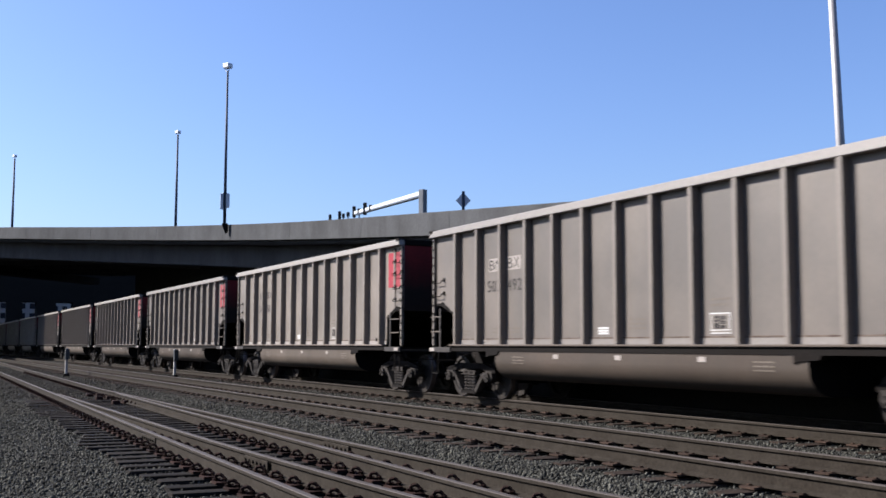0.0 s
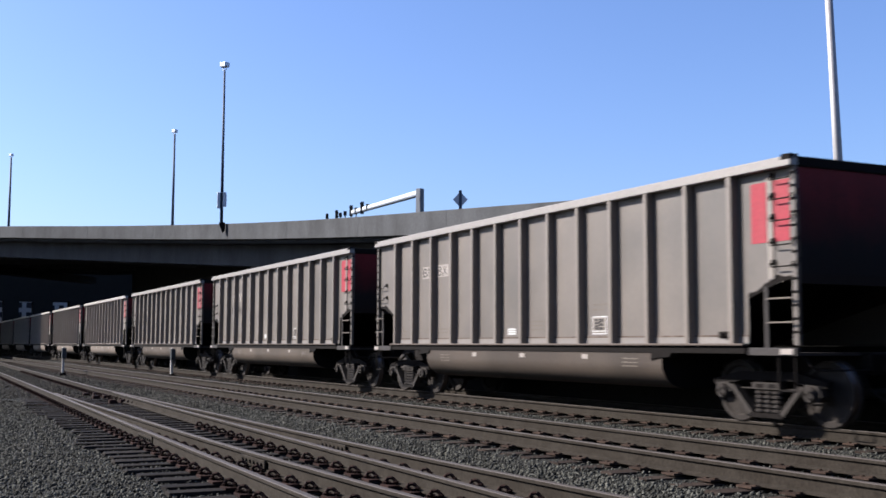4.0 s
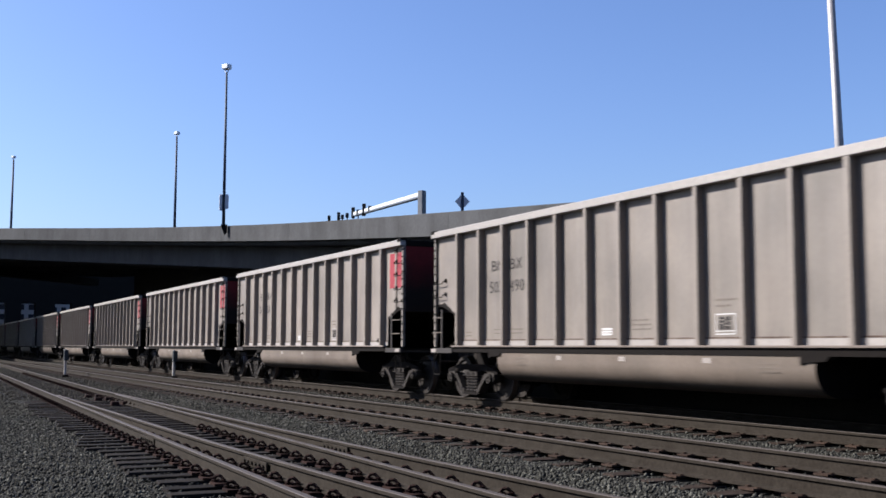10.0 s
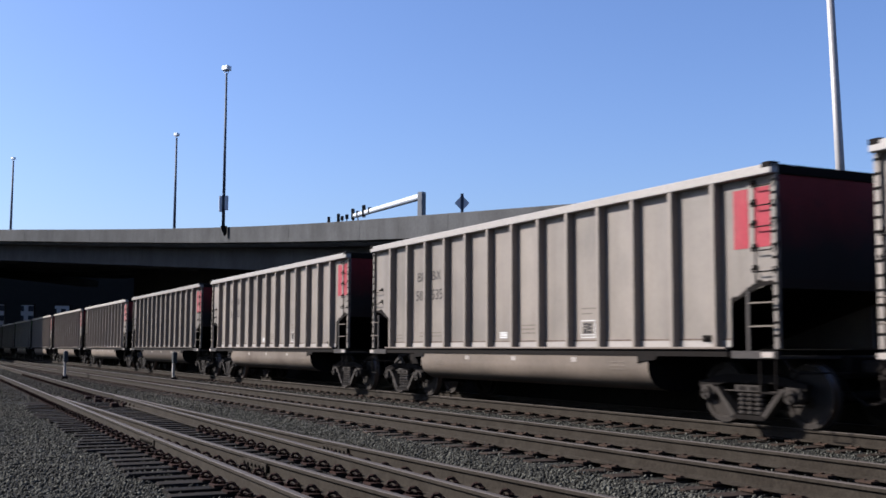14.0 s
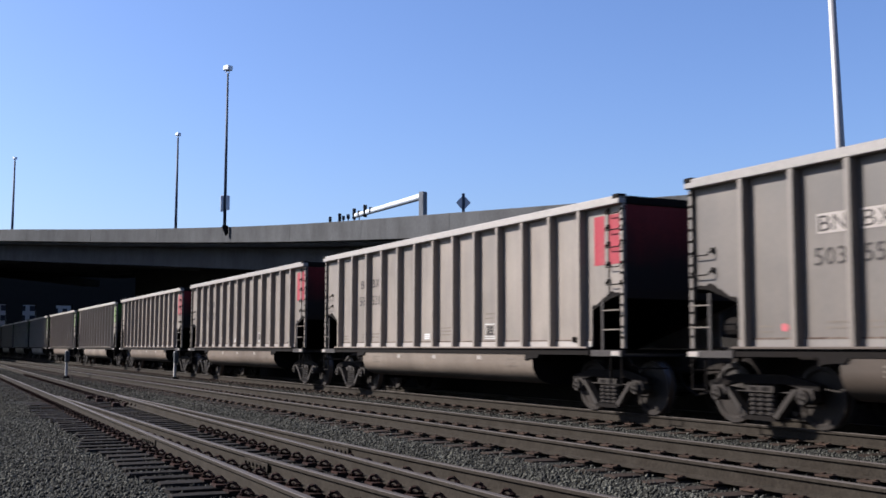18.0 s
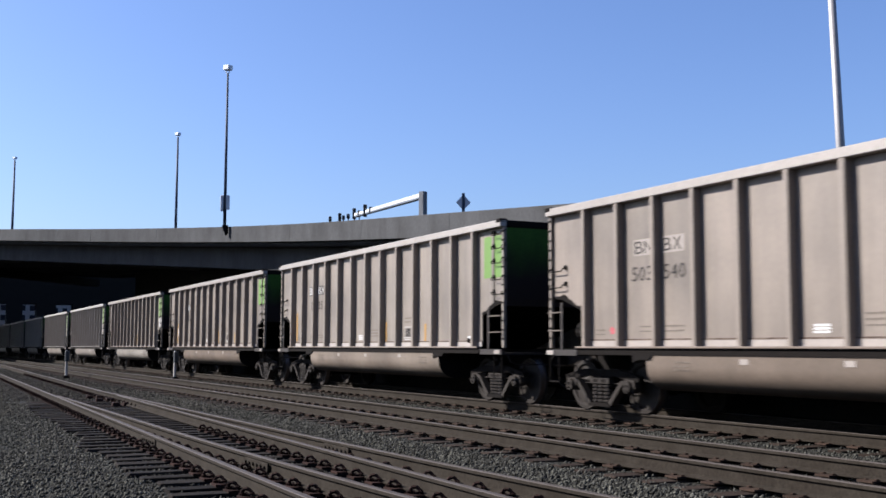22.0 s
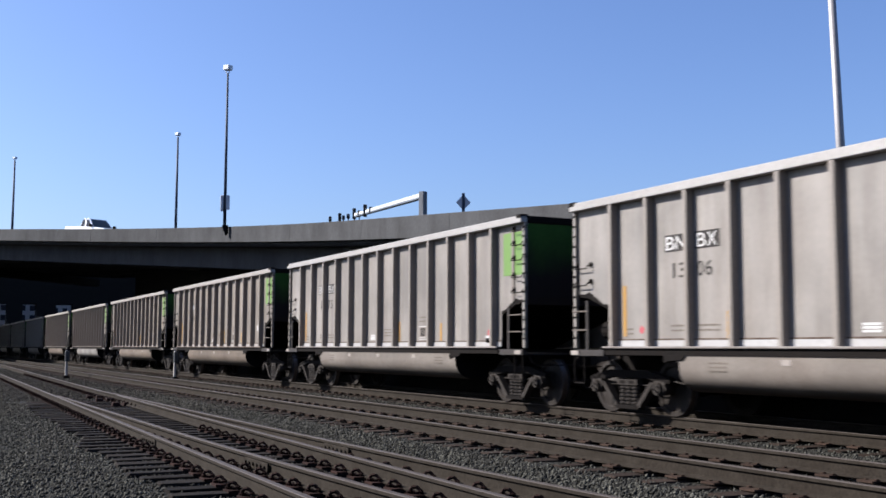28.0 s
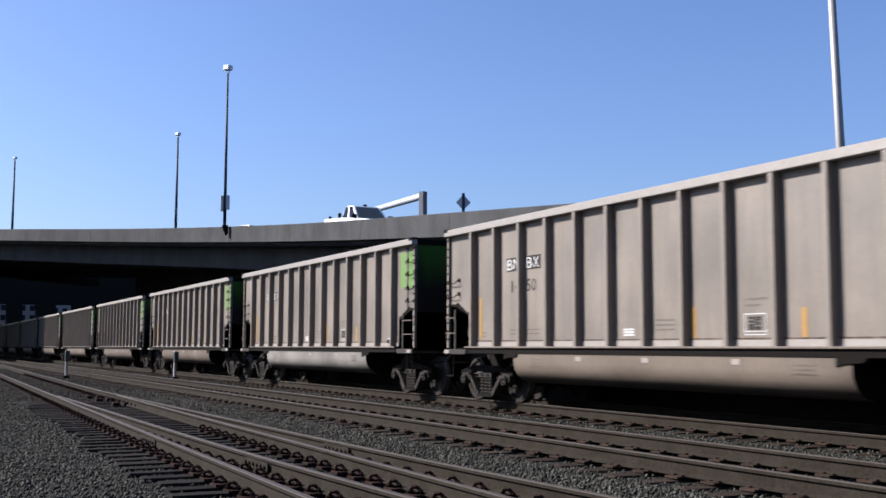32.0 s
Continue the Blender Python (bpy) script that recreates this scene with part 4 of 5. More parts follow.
for n_ in range(-2, 34):
    r_ = random.Random(n_ * 7 + 3).uniform(0.86, 1.0)
    TINTS[n_] = (r_, r_ * 0.985, r_ * 0.97, 1)
for n_ in (0, 2, 3, 4, 5, 12):
    TINTS[n_] = (0.70, 0.68, 0.66, 1)
for n_ in (1, 6, 8, 9, 13, 16, 19, 20):
    TINTS[n_] = (1.2, 1.2, 1.22, 1)
for n_ in (7, 10, 11, 14, 15, 17, 18, 21):
    TINTS[n_] = (0.98, 0.97, 0.96, 1)
TINTS[22] = TINTS[23] = (1.04, 1.02, 1.0, 1)
for n_, k_ in ((0, 0.57), (2, 0.52), (3, 0.56), (14, 0.93), (15, 1.1), (17, 0.94), (18, 0.88)):
    TINTS[n_] = (k_, k_ * 0.955, k_ * 0.92, 1)
TINTS[1] = (0.90, 0.88, 0.85, 1)
TINTS[4] = (0.53, 0.51, 0.485, 1)
TINTS[5] = (0.56, 0.54, 0.52, 1)
TINTS[12] = (0.49, 0.465, 0.445, 1)
TINTS[13] = (1.1, 1.08, 1.06, 1)
TINTS[21] = (1.13, 1.12, 1.10, 1)
TINTS[16] = (1.26, 1.26, 1.25, 1)
TINTS[19] = TINTS[20] = (1.32, 1.42, 1.52, 1)
# the marks that can be read on each wagon: style, left half, right half
MARKS = {0: ("patch", "503", "492"), 1: ("plain", "503", "502"), 2: ("patch", "503", "512"), 3: ("patch", "", ""), 4: ("patch", "503", "493"),
         5: ("patch", "503", "557"), 6: ("plain", "503", "514"), 7: ("plain", "503", "490"), 8: ("plain", "503", "510"), 9: ("plain", "503", "509"),
         10: ("plain", "503", "535"), 11: ("plain", "503", "533"), 12: ("patch", "503", "552"), 13: ("plain", "503", "521"), 14: ("plain", "503", "525"),
         15: ("patch", "503", "540"), 16: ("box", "10", "35"), 17: ("box", "1", "65"), 19: ("box", "13", "06"), 20: ("box", "12", "75"),
         21: ("box", "11", "66"), 22: ("box", "14", "50")}


def end_colours(w, green):
    """Colour on the leading end: upper wall and the last panel of the side."""
    for x, wd in ((0.92, 0.31), (0.47, 0.30)):
        bm = decal_bm(wd, 0.86, 0.004)
        part("colour_panel", bm, M_GREEN if green else M_RED, w, "bright green end panel" if green else "faded red end panel", at=pose(HX - x, -PANEL_Y - 0.013, 2.58))
    for c in w.children:
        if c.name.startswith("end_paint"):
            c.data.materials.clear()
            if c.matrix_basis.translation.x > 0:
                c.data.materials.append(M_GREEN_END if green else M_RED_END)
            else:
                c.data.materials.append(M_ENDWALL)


GLYPHS = {}


def glyph(ch, height, width, white):
    key = (ch, height, white)
    if key not in GLYPHS:
        GLYPHS[key] = lettering(ch, height, width)
        GLYPHS[key].materials.append(M_WHITE if white else M_BLACKSTENCIL)
    return GLYPHS[key]


def stencils(w, n):
    """Lettering and data panels on the near side."""
    y = -PANEL_Y - 0.014
    green = n >= 16
    style, a, b = MARKS.get(n, ("box" if green else "plain", "", ""))
    p2, p3 = rib_x(2) - 0.62, rib_x(2) + 0.125
    for x, word in ((p2, "BN"), (p3, "BX")):
        if style in ("patch", "box"):
            bm = decal_bm(0.56, 0.27, 0.002)
            part("mark_patch", bm, M_GREYSTENCIL if style == "patch" else M_BLACKSTENCIL, w, at=pose(x - 0.03, y, 2.66))
        for i, ch in enumerate(word):
            part("mark_letter", glyph(ch, 0.21, 0.215, style == "box"), None, w, at=pose(x + 0.25 * i, y - 0.004, 2.69))
    for x, word in ((rib_x(2) - 0.11 - 0.2 * len(a), a), (p3, b)):
        if word:
            for i, ch in enumerate(word):
                part("number_digit", glyph(ch, 0.235, 0.055 if ch == "1" else 0.155, False), None, w, at=pose(x + 0.2 * i + (0.05 if ch == "1" else 0), y - 0.004, 2.24))
    # data lines too small to read
    for x, z, wd, k in ((p2 + 0.1, 1.40, 0.38, 2), (p3, 1.40, 0.5, 2), (rib_x(7) - 0.8, 1.42, 0.5, 3), (-HX + 0.2 + RIB0, 1.36, 0.28, 2)):
        for i in range(k):
            part("data_line", text_line(wd, 0.03, n + i), M_FAINT, w, at=pose(x, y, z + 0.075 * i))
    # white data block in three bars, then the framed panel
    x = rib_x(5) + 0.32
    for i in range(3):
        part("data_bar", decal_bm(0.30, 0.032), M_WHITE, w, at=pose(x, y, 1.34 + 0.045 * i))
    x = rib_x(8) + 0.28
    fr = part("data_frame", decal_bm(0.44, 0.31, 0.002), M_WHITE, w, at=pose(x, y, 1.325))
    part("frame_field", decal_bm(0.41, 0.235, 0.002), M_PANEL, fr, at=pose(0.015, -0.003, 0.06))
    part("frame_field", decal_bm(0.41, 0.03, 0.002), M_PANEL, fr, at=pose(0.015, -0.003, 0.016))
    for xx, zz, ww, hh in ((0.09, 0.075, 0.10, 0.085), (0.09, 0.175, 0.10, 0.035), (0.09, 0.225, 0.10, 0.04), (0.21, 0.075, 0.13, 0.05), (0.21, 0.14, 0.05, 0.125),
                           (0.275, 0.14, 0.065, 0.05), (0.275, 0.205, 0.065, 0.06)):
        part("frame_symbol", decal_bm(ww, hh, 0.002), M_BLACKSTENCIL, fr, at=pose(xx, -0.006, zz))
    for i in range(2):
        part("data_line", text_line(0.46 - 0.14 * (1 - i), 0.03, n + 5 + i), M_FAINT, w, at=pose(x + 0.02, y, 1.74 + 0.09 * i))
    # pale squares along the tub
    for xx in (5.2, 7.15, 9.3):
        part("tub_plate", decal_bm(0.18, 0.08), M_GREYSTENCIL, w, at=pose(-HX + xx, tub_y(0.94) - 0.003, 0.90, 0, 0, 0))
    for xx in (3.7, 10.5):
        for i in range(3):
            part("data_line", text_line(0.42, 0.026, n + 9 + i), M_FAINT, w, at=pose(-HX + xx, tub_y(0.80 + 0.06 * i) - 0.003, 0.785 + 0.06 * i, 8 if i == 0 else 0, 0, 0))
    if green:
        for xx, z, h in ((rib_x(0) + 0.19, 1.33, 0.85), (rib_x(3) - 0.22, 1.27, 0.42), (rib_x(7) + 0.10, 1.27, 0.5), (rib_x(9) + 0.4, 1.27, 0.42)):
            part("reflector", decal_bm(0.10, h), M_ORANGE, w, at=pose(xx, y, z))
        part("bracket_mark", blot(0.24, 0.075, n), M_WHITE, w, "white paint mark", at=pose(HX - 1.67, y - 0.018, SILL + 0.16))
    if n in (1, 5, 12, 13, 14, 15, 16, 17, 19, 20, 21):
        part("chalk_mark", blot(0.17, 0.16, n), M_PINK, w, "pink chalk mark", at=pose(rib_x(0) + 0.62, y, 1.35))
    if n in (4, 12, 14, 17, 20):
        part("chalk_mark", blot(0.17, 0.18, n + 50), M_PINK, w, "pink chalk mark", at=pose(rib_x(11) + 0.62, y, 1.35))
    if n == 17:
        part("white_placard", decal_bm(0.36, 0.33), M_WHITE, w, "plain white placard", at=pose(rib_x(0) + 0.24, y, 1.60))
    if n == 18:
        part("spray_patch", blot(0.78, 0.62, 3), M_WHITE, w, "sprayed white patch", at=pose(HX - 0.92, y - 0.002, 2.02))
        for i, x in enumerate((rib_x(0) + 0.3, rib_x(2) + 0.35)):
            part("spray_patch", blot(0.22, 0.42, 8 + i), M_WHITE, w, "sprayed white patch", at=pose(x, y, 1.40))
    if n == 21:
        part("spray_patch", blot(0.42, 0.36, 5), M_WHITE, w, "sprayed white patch", at=pose(rib_x(11) + 0.36, y, 1.62))
    # ladder stile over the coloured panel
    part("ladder_rail", decal_bm(0.10, 1.44, 0.02), M_PANEL, w, at=pose(HX - 0.58, y, 2.06))


TRAIN = {}


def build_train():
    masters = {}
    for green in (False, True):
        w = build_wagon()
        end_colours(w, green)
        masters[green] = w
    for n in range(N_FIRST, N_LAST + 1):
        m = masters[n >= 16]
        w = copy_thing(m, pose(x_of(n, 0), Y_TRAIN, 0))
        for o in w.children_recursive:
            o.color = lighter(n)
            if o.name.startswith(("rib", "top_chord")):
                o.color = [0.5 + 0.5 * c for c in lighter(n)]
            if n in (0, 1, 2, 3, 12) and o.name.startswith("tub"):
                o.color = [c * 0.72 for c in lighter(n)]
        stencils(w, n)
        if n in (18, 23):
            for o in w.children:
                if o.name.startswith("tub"):
                    o.color = (1.5, 1.72, 1.95, 1) if n == 23 else (1.35, 1.5, 1.6, 1)
        colour = "green" if n >= 16 else "red"
        w["label"] = "weathered beige ribbed coal wagon with %s end panel" % colour
        TRAIN[n] = w
    for w in masters.values():
        for o in (*w.children_recursive, w):
            bpy.data.objects.remove(o)


def run_of(t):
    """How far the train has come since the start: it slows a little."""
    return 11.39773 * t - 0.003424 * t**2 - 0.000138288 * t**3


# the couplings' slack running in and out: seconds, metres
SLACK = [(0, 0.03), (1, -0.02), (2, 0.11), (3, 0.05), (4.5, 0.0), (6, 0.03), (7, -0.06), (8, -0.05), (9, -0.02), (10, -0.07), (11, -0.12), (12, -0.01), (13, -0.12),
         (14, -0.14), (15.5, -0.08), (17, -0.05), (18, 0.04), (19, 0.04), (20, -0.02), (21, 0.04), (22, 0.13), (23, 0.04), (24, 0.08), (25, 0.10), (26.5, 0.0),
         (28, -0.12), (29, -0.10), (30, -0.12), (31, 0.05), (32, 0.04)]


def x_of(n, t):
    """The middle of wagon n."""
    return -15.21 - PITCH * n + run_of(t) + float(np.interp(t, [r[0] for r in SLACK], [r[1] for r in SLACK]))


build_train()


# ---- things by the tracks ----
def marker_post(x, y, h, label):
    t = thing("marker_post", label, "post", at=pose(x, y, ground_z(x, y)))
    bm = bmesh.new()
    box(bm, -0.05, 0.05, -0.05, 0.05, 0.1, h, 0.01)
    part("post", bm, M_POSTWHITE, t)
    bm = bmesh.new()
    box(bm, -0.13, 0.13, -0.13, 0.13, -0.05, 0.14, 0.02)
    part("base", bm, M_DARK, t)
    bm = bmesh.new()
    box(bm, 0.06, 0.28, -0.09, 0.09, h - 0.48, h - 0.03, 0.02)
    part("relay_box", bm, M_RELAY, t, "dark grey metal box")
    return t


marker_post(-49.4, 6.4, 1.22, "white marker post with a grey box between the tracks")
marker_post(-45.6, 10.2, 1.20, "white marker post with a dark box beside the train")


def litter(x, y, s, rz):
    bm = bmesh.new()
    vs = box(bm, -0.12 * s, 0.12 * s, -0.05 * s, 0.05 * s, 0.0, 0.02)
    for v in vs:
        v.co.z += 0.03 * math.sin(v.co.x * 20)
    ob = new("paper_scrap", mesh_of(bm, "paper_scrap", M_POSTWHITE))
    ob.matrix_basis = pose(x, y, ground_z(x, y) + 0.02, 8, 0, rz)
    tagged(ob, "crumpled white paper scrap lying on the ballast", "litter")


litter(-13.4, 7.35, 0.75, 12)
litter(-13.15, 7.36, 0.4, 50)
litter(-9.97, 3.79, 0.35, 70)


# ---- lamps, signs and signals on the overpass ----
def on_ray(px, depth):
    """Plan position at a bearing, given as the tangent to the right of the view's axis."""
    a = radians(63.64)
    ahead, right = Vector((-math.sin(a), math.cos(a), 0)), Vector((math.cos(a), math.sin(a), 0))
    return ahead * depth + right * (px * depth)


def lamp_head(bm, z):
    box(bm, -0.24, 0.24, -0.20, 0.20, z + 0.16, z + 0.46, 0.04)
    for s in (-1, 1):
        bar(bm, [(0, 0, z - 0.05), (s * 0.15, 0, z + 0.05), (s * 0.15, 0, z + 0.2)], 0.025)


def light_mast(p, z0, z1, r, label, boxes=False, head=True):
    t = thing("light_mast", label, "lamp post", "light masts", at=pose(p.x, p.y, z0))
    h = z1 - z0
    bm = bmesh.new()
    rod(bm, (0, 0, 0), (0, 0, h), r, r * 0.6, seg=14)
    part("mast", bm, M_POLE_DARK, t, smooth=True)
    if head:
        bm = bmesh.new()
        lamp_head(bm, 0)
        part("lamp_head", bm, M_LAMP, t, at=pose(0, 0, h, 0, 0, 30))
    if boxes:
        for s in (-1, 1):
            bm = bmesh.new()
            box(bm, s * 0.17 - 0.09, s * 0.17 + 0.09, -0.10, 0.10, 1.0 + 0.05 * s, 1.9, 0.02)
            part("mast_sign", bm, M_SIGN_BACK, t, at=pose(0, 0, 0, 0, 0, 60))
        bm = bmesh.new()
        prism(bm, [(-0.14, 0.0), (0.20, 0.0), (0.20, -0.45), (0.08, -0.6), (-0.06, -0.25)], "y", -0.1, 0.1)
        part("bracket", bm, M_DARK, t, at=pose(0, 0, 0.1, 0, 0, 60))
    return t


p1 = deck_frame(-63.2)[0] + deck_frame(-63.2)[2] * -0.25
light_mast(p1, p1.z - 0.05, p1.z + 9.26, 0.10, "tall dark light mast on the parapet with boxes at its foot", True)
p2 = on_ray((308 - 784) / 1925, 104)
light_mast(p2, 10.2, 21.4, 0.15, "tall thin light mast beyond the overpass")
p3 = on_ray((17 - 784) / 1925, 136)
light_mast(p3, 11.0, 24.6, 0.18, "tall thin light mast far beyond the overpass")
p4 = on_ray((1508 - 784) / 1925, 38)
mast4 = thing("steel_mast", "galvanised grey steel mast standing behind the train", "pole", at=Matrix.Translation((p4.x, p4.y, -0.3)) @ Matrix.Rotation(radians(-1.6), 4, (-0.896, 0.444, 0)))
bm = bmesh.new()
rod(bm, (0, 0, 0.2), (0, 0, 18), 0.19, 0.12, seg=20)
part("mast", bm, M_GALV, mast4, smooth=True)
bm = bmesh.new()
rod(bm, (0, 0, 0), (0, 0, 0.2), 0.34, seg=20)
part("base_plate", bm, M_CONCRETE, mast4)


def signal_gantry():
    t = thing("signal_gantry", "grey signal gantry with black traffic signals above the road", "gantry")
    a = on_ray((748 - 784) / 1925, 62)
    b = on_ray((560 - 784) / 1925, 118)
    za, zb = 9.74, 14.2
    bm = bmesh.new()
    box(bm, -0.17, 0.17, -0.19, 0.19, -10, 0.35, 0.02)
    part("column", bm, M_COLUMN, t, at=pose(a.x, a.y, za, 0, 0, 27))
    d = Vector((b.x - a.x, b.y - a.y, zb - za))
    bm = bmesh.new()
    box(bm, 0.2, d.length * 0.48, -0.15, 0.15, 0.04, 0.27, 0.02)
    turn = d.to_track_quat("X", "Z").to_matrix().to_4x4()
    part("beam", bm, M_BEAM, t, at=Matrix.Translation((a.x, a.y, za)) @ turn)
    # dark strip along the beam, its underside's shade put into the colour
    bm = bmesh.new()
    box(bm, 0.2, d.length * 0.48, -0.17, 0.17, -0.06, 0.035, 0.01)
    part("lower_flange", bm, M_COLUMN, t, at=Matrix.Translation((a.x, a.y, za)) @ turn)
    for f, h, on_beam in ((0.335, 0.42, True), (0.385, 0.95, True), (0.44, 0.40, False), (0.49, 0.90, False), (0.555, 0.38, False), (0.61, 0.38, False), (0.655, 0.85, False), (0.785, 0.55, False)):
        p = Vector((a.x, a.y, za)) + d * f + Vector((0.40, -0.20, 0))
        top = 0.66 if h > 0.45 else 0.34
        if on_beam:
            owner, at = t, pose(p.x, p.y, p.z, 0, 0, 64)
        else:
            owner, at = thing("traffic_signal", "black traffic signal head on a slim post", "traffic signal", "traffic signals", at=pose(p.x, p.y, p.z, 0, 0, 64)), Matrix.Identity(4)
            bm = bmesh.new()
            rod(bm, (0, 0.02, -6), (0, 0.02, top - h + 0.05), 0.05, seg=8)
            part("post", bm, M_POLE_DARK, owner)
        bm = bmesh.new()
        box(bm, -0.135, 0.135, -0.12, 0.12, top - h, top, 0.02)
        head = part("signal_head", bm, M_SIGNAL, owner, at=at)
        if h > 0.45:
            for k in range(3):
                z = top - h * (k + 0.5) / 3
                bm = bmesh.new()
                rod(bm, (0.0, -0.12, z), (0.0, -0.34, z - 0.03), h / 6.6, seg=10)
                part("visor", bm, M_SIGNAL, head)
    return t


signal_gantry()


def diamond_sign():
    p = on_ray((820 - 784) / 1925, 58)
    z = EYE_Z + (618 - 359) * 58 / 1925
    t = thing("warning_sign", "grey back of a diamond road sign on a post", "road sign", at=pose(p.x, p.y, z, 0, 0, 64))
    bm = bmesh.new()
    prism(bm, [(0, -0.44), (0.40, 0), (0, 0.44), (-0.40, 0)], "y", -0.012, 0.012)
    part("sign_plate", bm, M_SIGN_BACK, t)
    bm = bmesh.new()
    box(bm, -0.08, 0.08, -0.06, -0.015, -8, 0.50, 0.01)
    part("post", bm, M_POLE_DARK, t)
    return t


diamond_sign()


# ---- far things under the overpass ----
# added piers and beam, near-black, for the dark between the far openings
def far_viaduct():
    t = thing("far_viaduct", "dark concrete viaduct added far along the tracks to close the view", "viaduct", kind="structure")
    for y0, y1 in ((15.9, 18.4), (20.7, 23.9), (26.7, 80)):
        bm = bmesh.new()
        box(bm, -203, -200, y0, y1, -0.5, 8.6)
        part("pier", bm, M_SHADE_CONCRETE, t)
    # carried up high to close off a strip of sky
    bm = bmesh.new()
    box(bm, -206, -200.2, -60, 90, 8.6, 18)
    part("beam", bm, M_SHADE_CONCRETE, t)


far_viaduct()


def building(name, x, y0, y1, h, label, floors, cols):
    t = thing(name, label, "building", at=pose(x, y0, -0.4))
    bm = bmesh.new()
    box(bm, -14, 0, 0, y1 - y0, 0, h)
    part("wall", bm, M_BUILD, t)
    bm = bmesh.new()
    box(bm, -14.2, 0.2, -0.2, y1 - y0 + 0.2, h + 0.004, h + 0.5)
    part("roof", bm, M_CONCRETE, t)
    bm = bmesh.new()
    box(bm, 0.0, 0.06, -0.5, 0.5, -0.55, 0.55)
    me = mesh_of(bm, "window", M_WINDOW)
    for i in range(cols):
        for j in range(floors):
            part("window", me, None, t, at=pose(0.005, (i + 0.5) * (y1 - y0) / cols, 1.4 + j * 2.0))
    return t


building("warehouse", -236, 8, 24.5, 12, "pale warehouse beyond the tracks", 5, 9)
building("office_building", -250, 25.0, 44, 16, "pale office building beyond the tracks", 7, 10)


# ---- road vehicles ----
def wheel(parent, x, y, r=0.38):
    bm = bmesh.new()
    rod(bm, (0, -0.12, 0), (0, 0.12, 0), r, seg=18)
    tyre = part("wheel", bm, M_TYRE, parent, at=pose(x, y, r))
    bm = bmesh.new()
    rod(bm, (0, -0.13, 0), (0, 0.13, 0), r * 0.6, seg=14)
    part("rim", bm, M_GALV, tyre)


def tapered(bm, low, high, z0, z1):
    """A cab: a lower and an upper rectangle (x0, x1, half width)."""
    a = [bm.verts.new(p) for p in ((low[0], -low[2], z0), (low[1], -low[2], z0), (low[1], low[2], z0), (low[0], low[2], z0))]
    b = [bm.verts.new(p) for p in ((high[0], -high[2], z1), (high[1], -high[2], z1), (high[1], high[2], z1), (high[0], high[2], z1))]
    bm.faces.new(a[::-1])
    bm.faces.new(b)
    for i in range(4):
        bm.faces.new((a[i], a[(i + 1) % 4], b[(i + 1) % 4], b[i]))
    return a, b


def pane(bm, quad, push):
    n = (quad[1] - quad[0]).cross(quad[3] - quad[0]).normalized() * push
    c = sum(quad, Vector()) / 4
    f = bm.faces.new([bm.verts.new(c + (p - c) * 0.84 + n) for p in quad])
    bmesh.ops.solidify(bm, geom=[f], thickness=0.01)


def pickup():
    t = thing("pickup_truck", "white crew-cab pickup truck driving over the overpass", "pickup truck")
    bm = bmesh.new()
    prism(bm, [(-2.85, 0.55), (2.75, 0.50), (2.85, 0.75), (2.80, 1.12), (1.15, 1.22), (-0.75, 1.22), (-0.75, 1.26), (-2.85, 1.26)], "y", -0.96, 0.96)
    bmesh.ops.bevel(bm, geom=[e for e in bm.edges if abs(e.verts[0].co.y - e.verts[1].co.y) < 0.01], offset=0.06, segments=2, affect="EDGES")
    part("body", bm, M_PICKUP, t)
    bm = bmesh.new()
    a, b = tapered(bm, (-0.75, 1.15, 0.90), (-0.52, 0.30, 0.74), 1.19, 1.88)
    A, B = [v.co.copy() for v in a], [v.co.copy() for v in b]
    bmesh.ops.bevel(bm, geom=bm.edges[:], offset=0.05, segments=2, affect="EDGES")
    part("cab", bm, M_PICKUP, t)
    for i in range(4):
        q0, q1, r1, r0 = A[i], A[(i + 1) % 4], B[(i + 1) % 4], B[i]
        if i % 2 == 0:
            for f0, f1 in ((0.03, 0.44), (0.50, 0.97)):
                bm = bmesh.new()
                pane(bm, [q0.lerp(q1, f0), q0.lerp(q1, f1), r0.lerp(r1, f1), r0.lerp(r1, f0)], 0.008)
                part("side_window", bm, M_GLASS, t)
        else:
            bm = bmesh.new()
            pane(bm, [q0, q1, r1, r0], 0.008)
            part("windscreen", bm, M_SCREEN, t)
    for x in (-1.75, 1.85):
        for y in (-0.86, 0.86):
            wheel(t, x, y)
    for s in (-1, 1):
        bm = bmesh.new()
        box(bm, 1.0, 1.16, s * 1.0 - 0.12, s * 1.0 + 0.12, 1.22, 1.42, 0.02)
        part("wing_mirror", bm, M_DARK, t)
        bm = bmesh.new()
        box(bm, 2.78, 2.87, s * 0.72 - 0.16, s * 0.72 + 0.16, 0.80, 0.98, 0.02)
        part("headlight", bm, M_GALV, t)
    return t


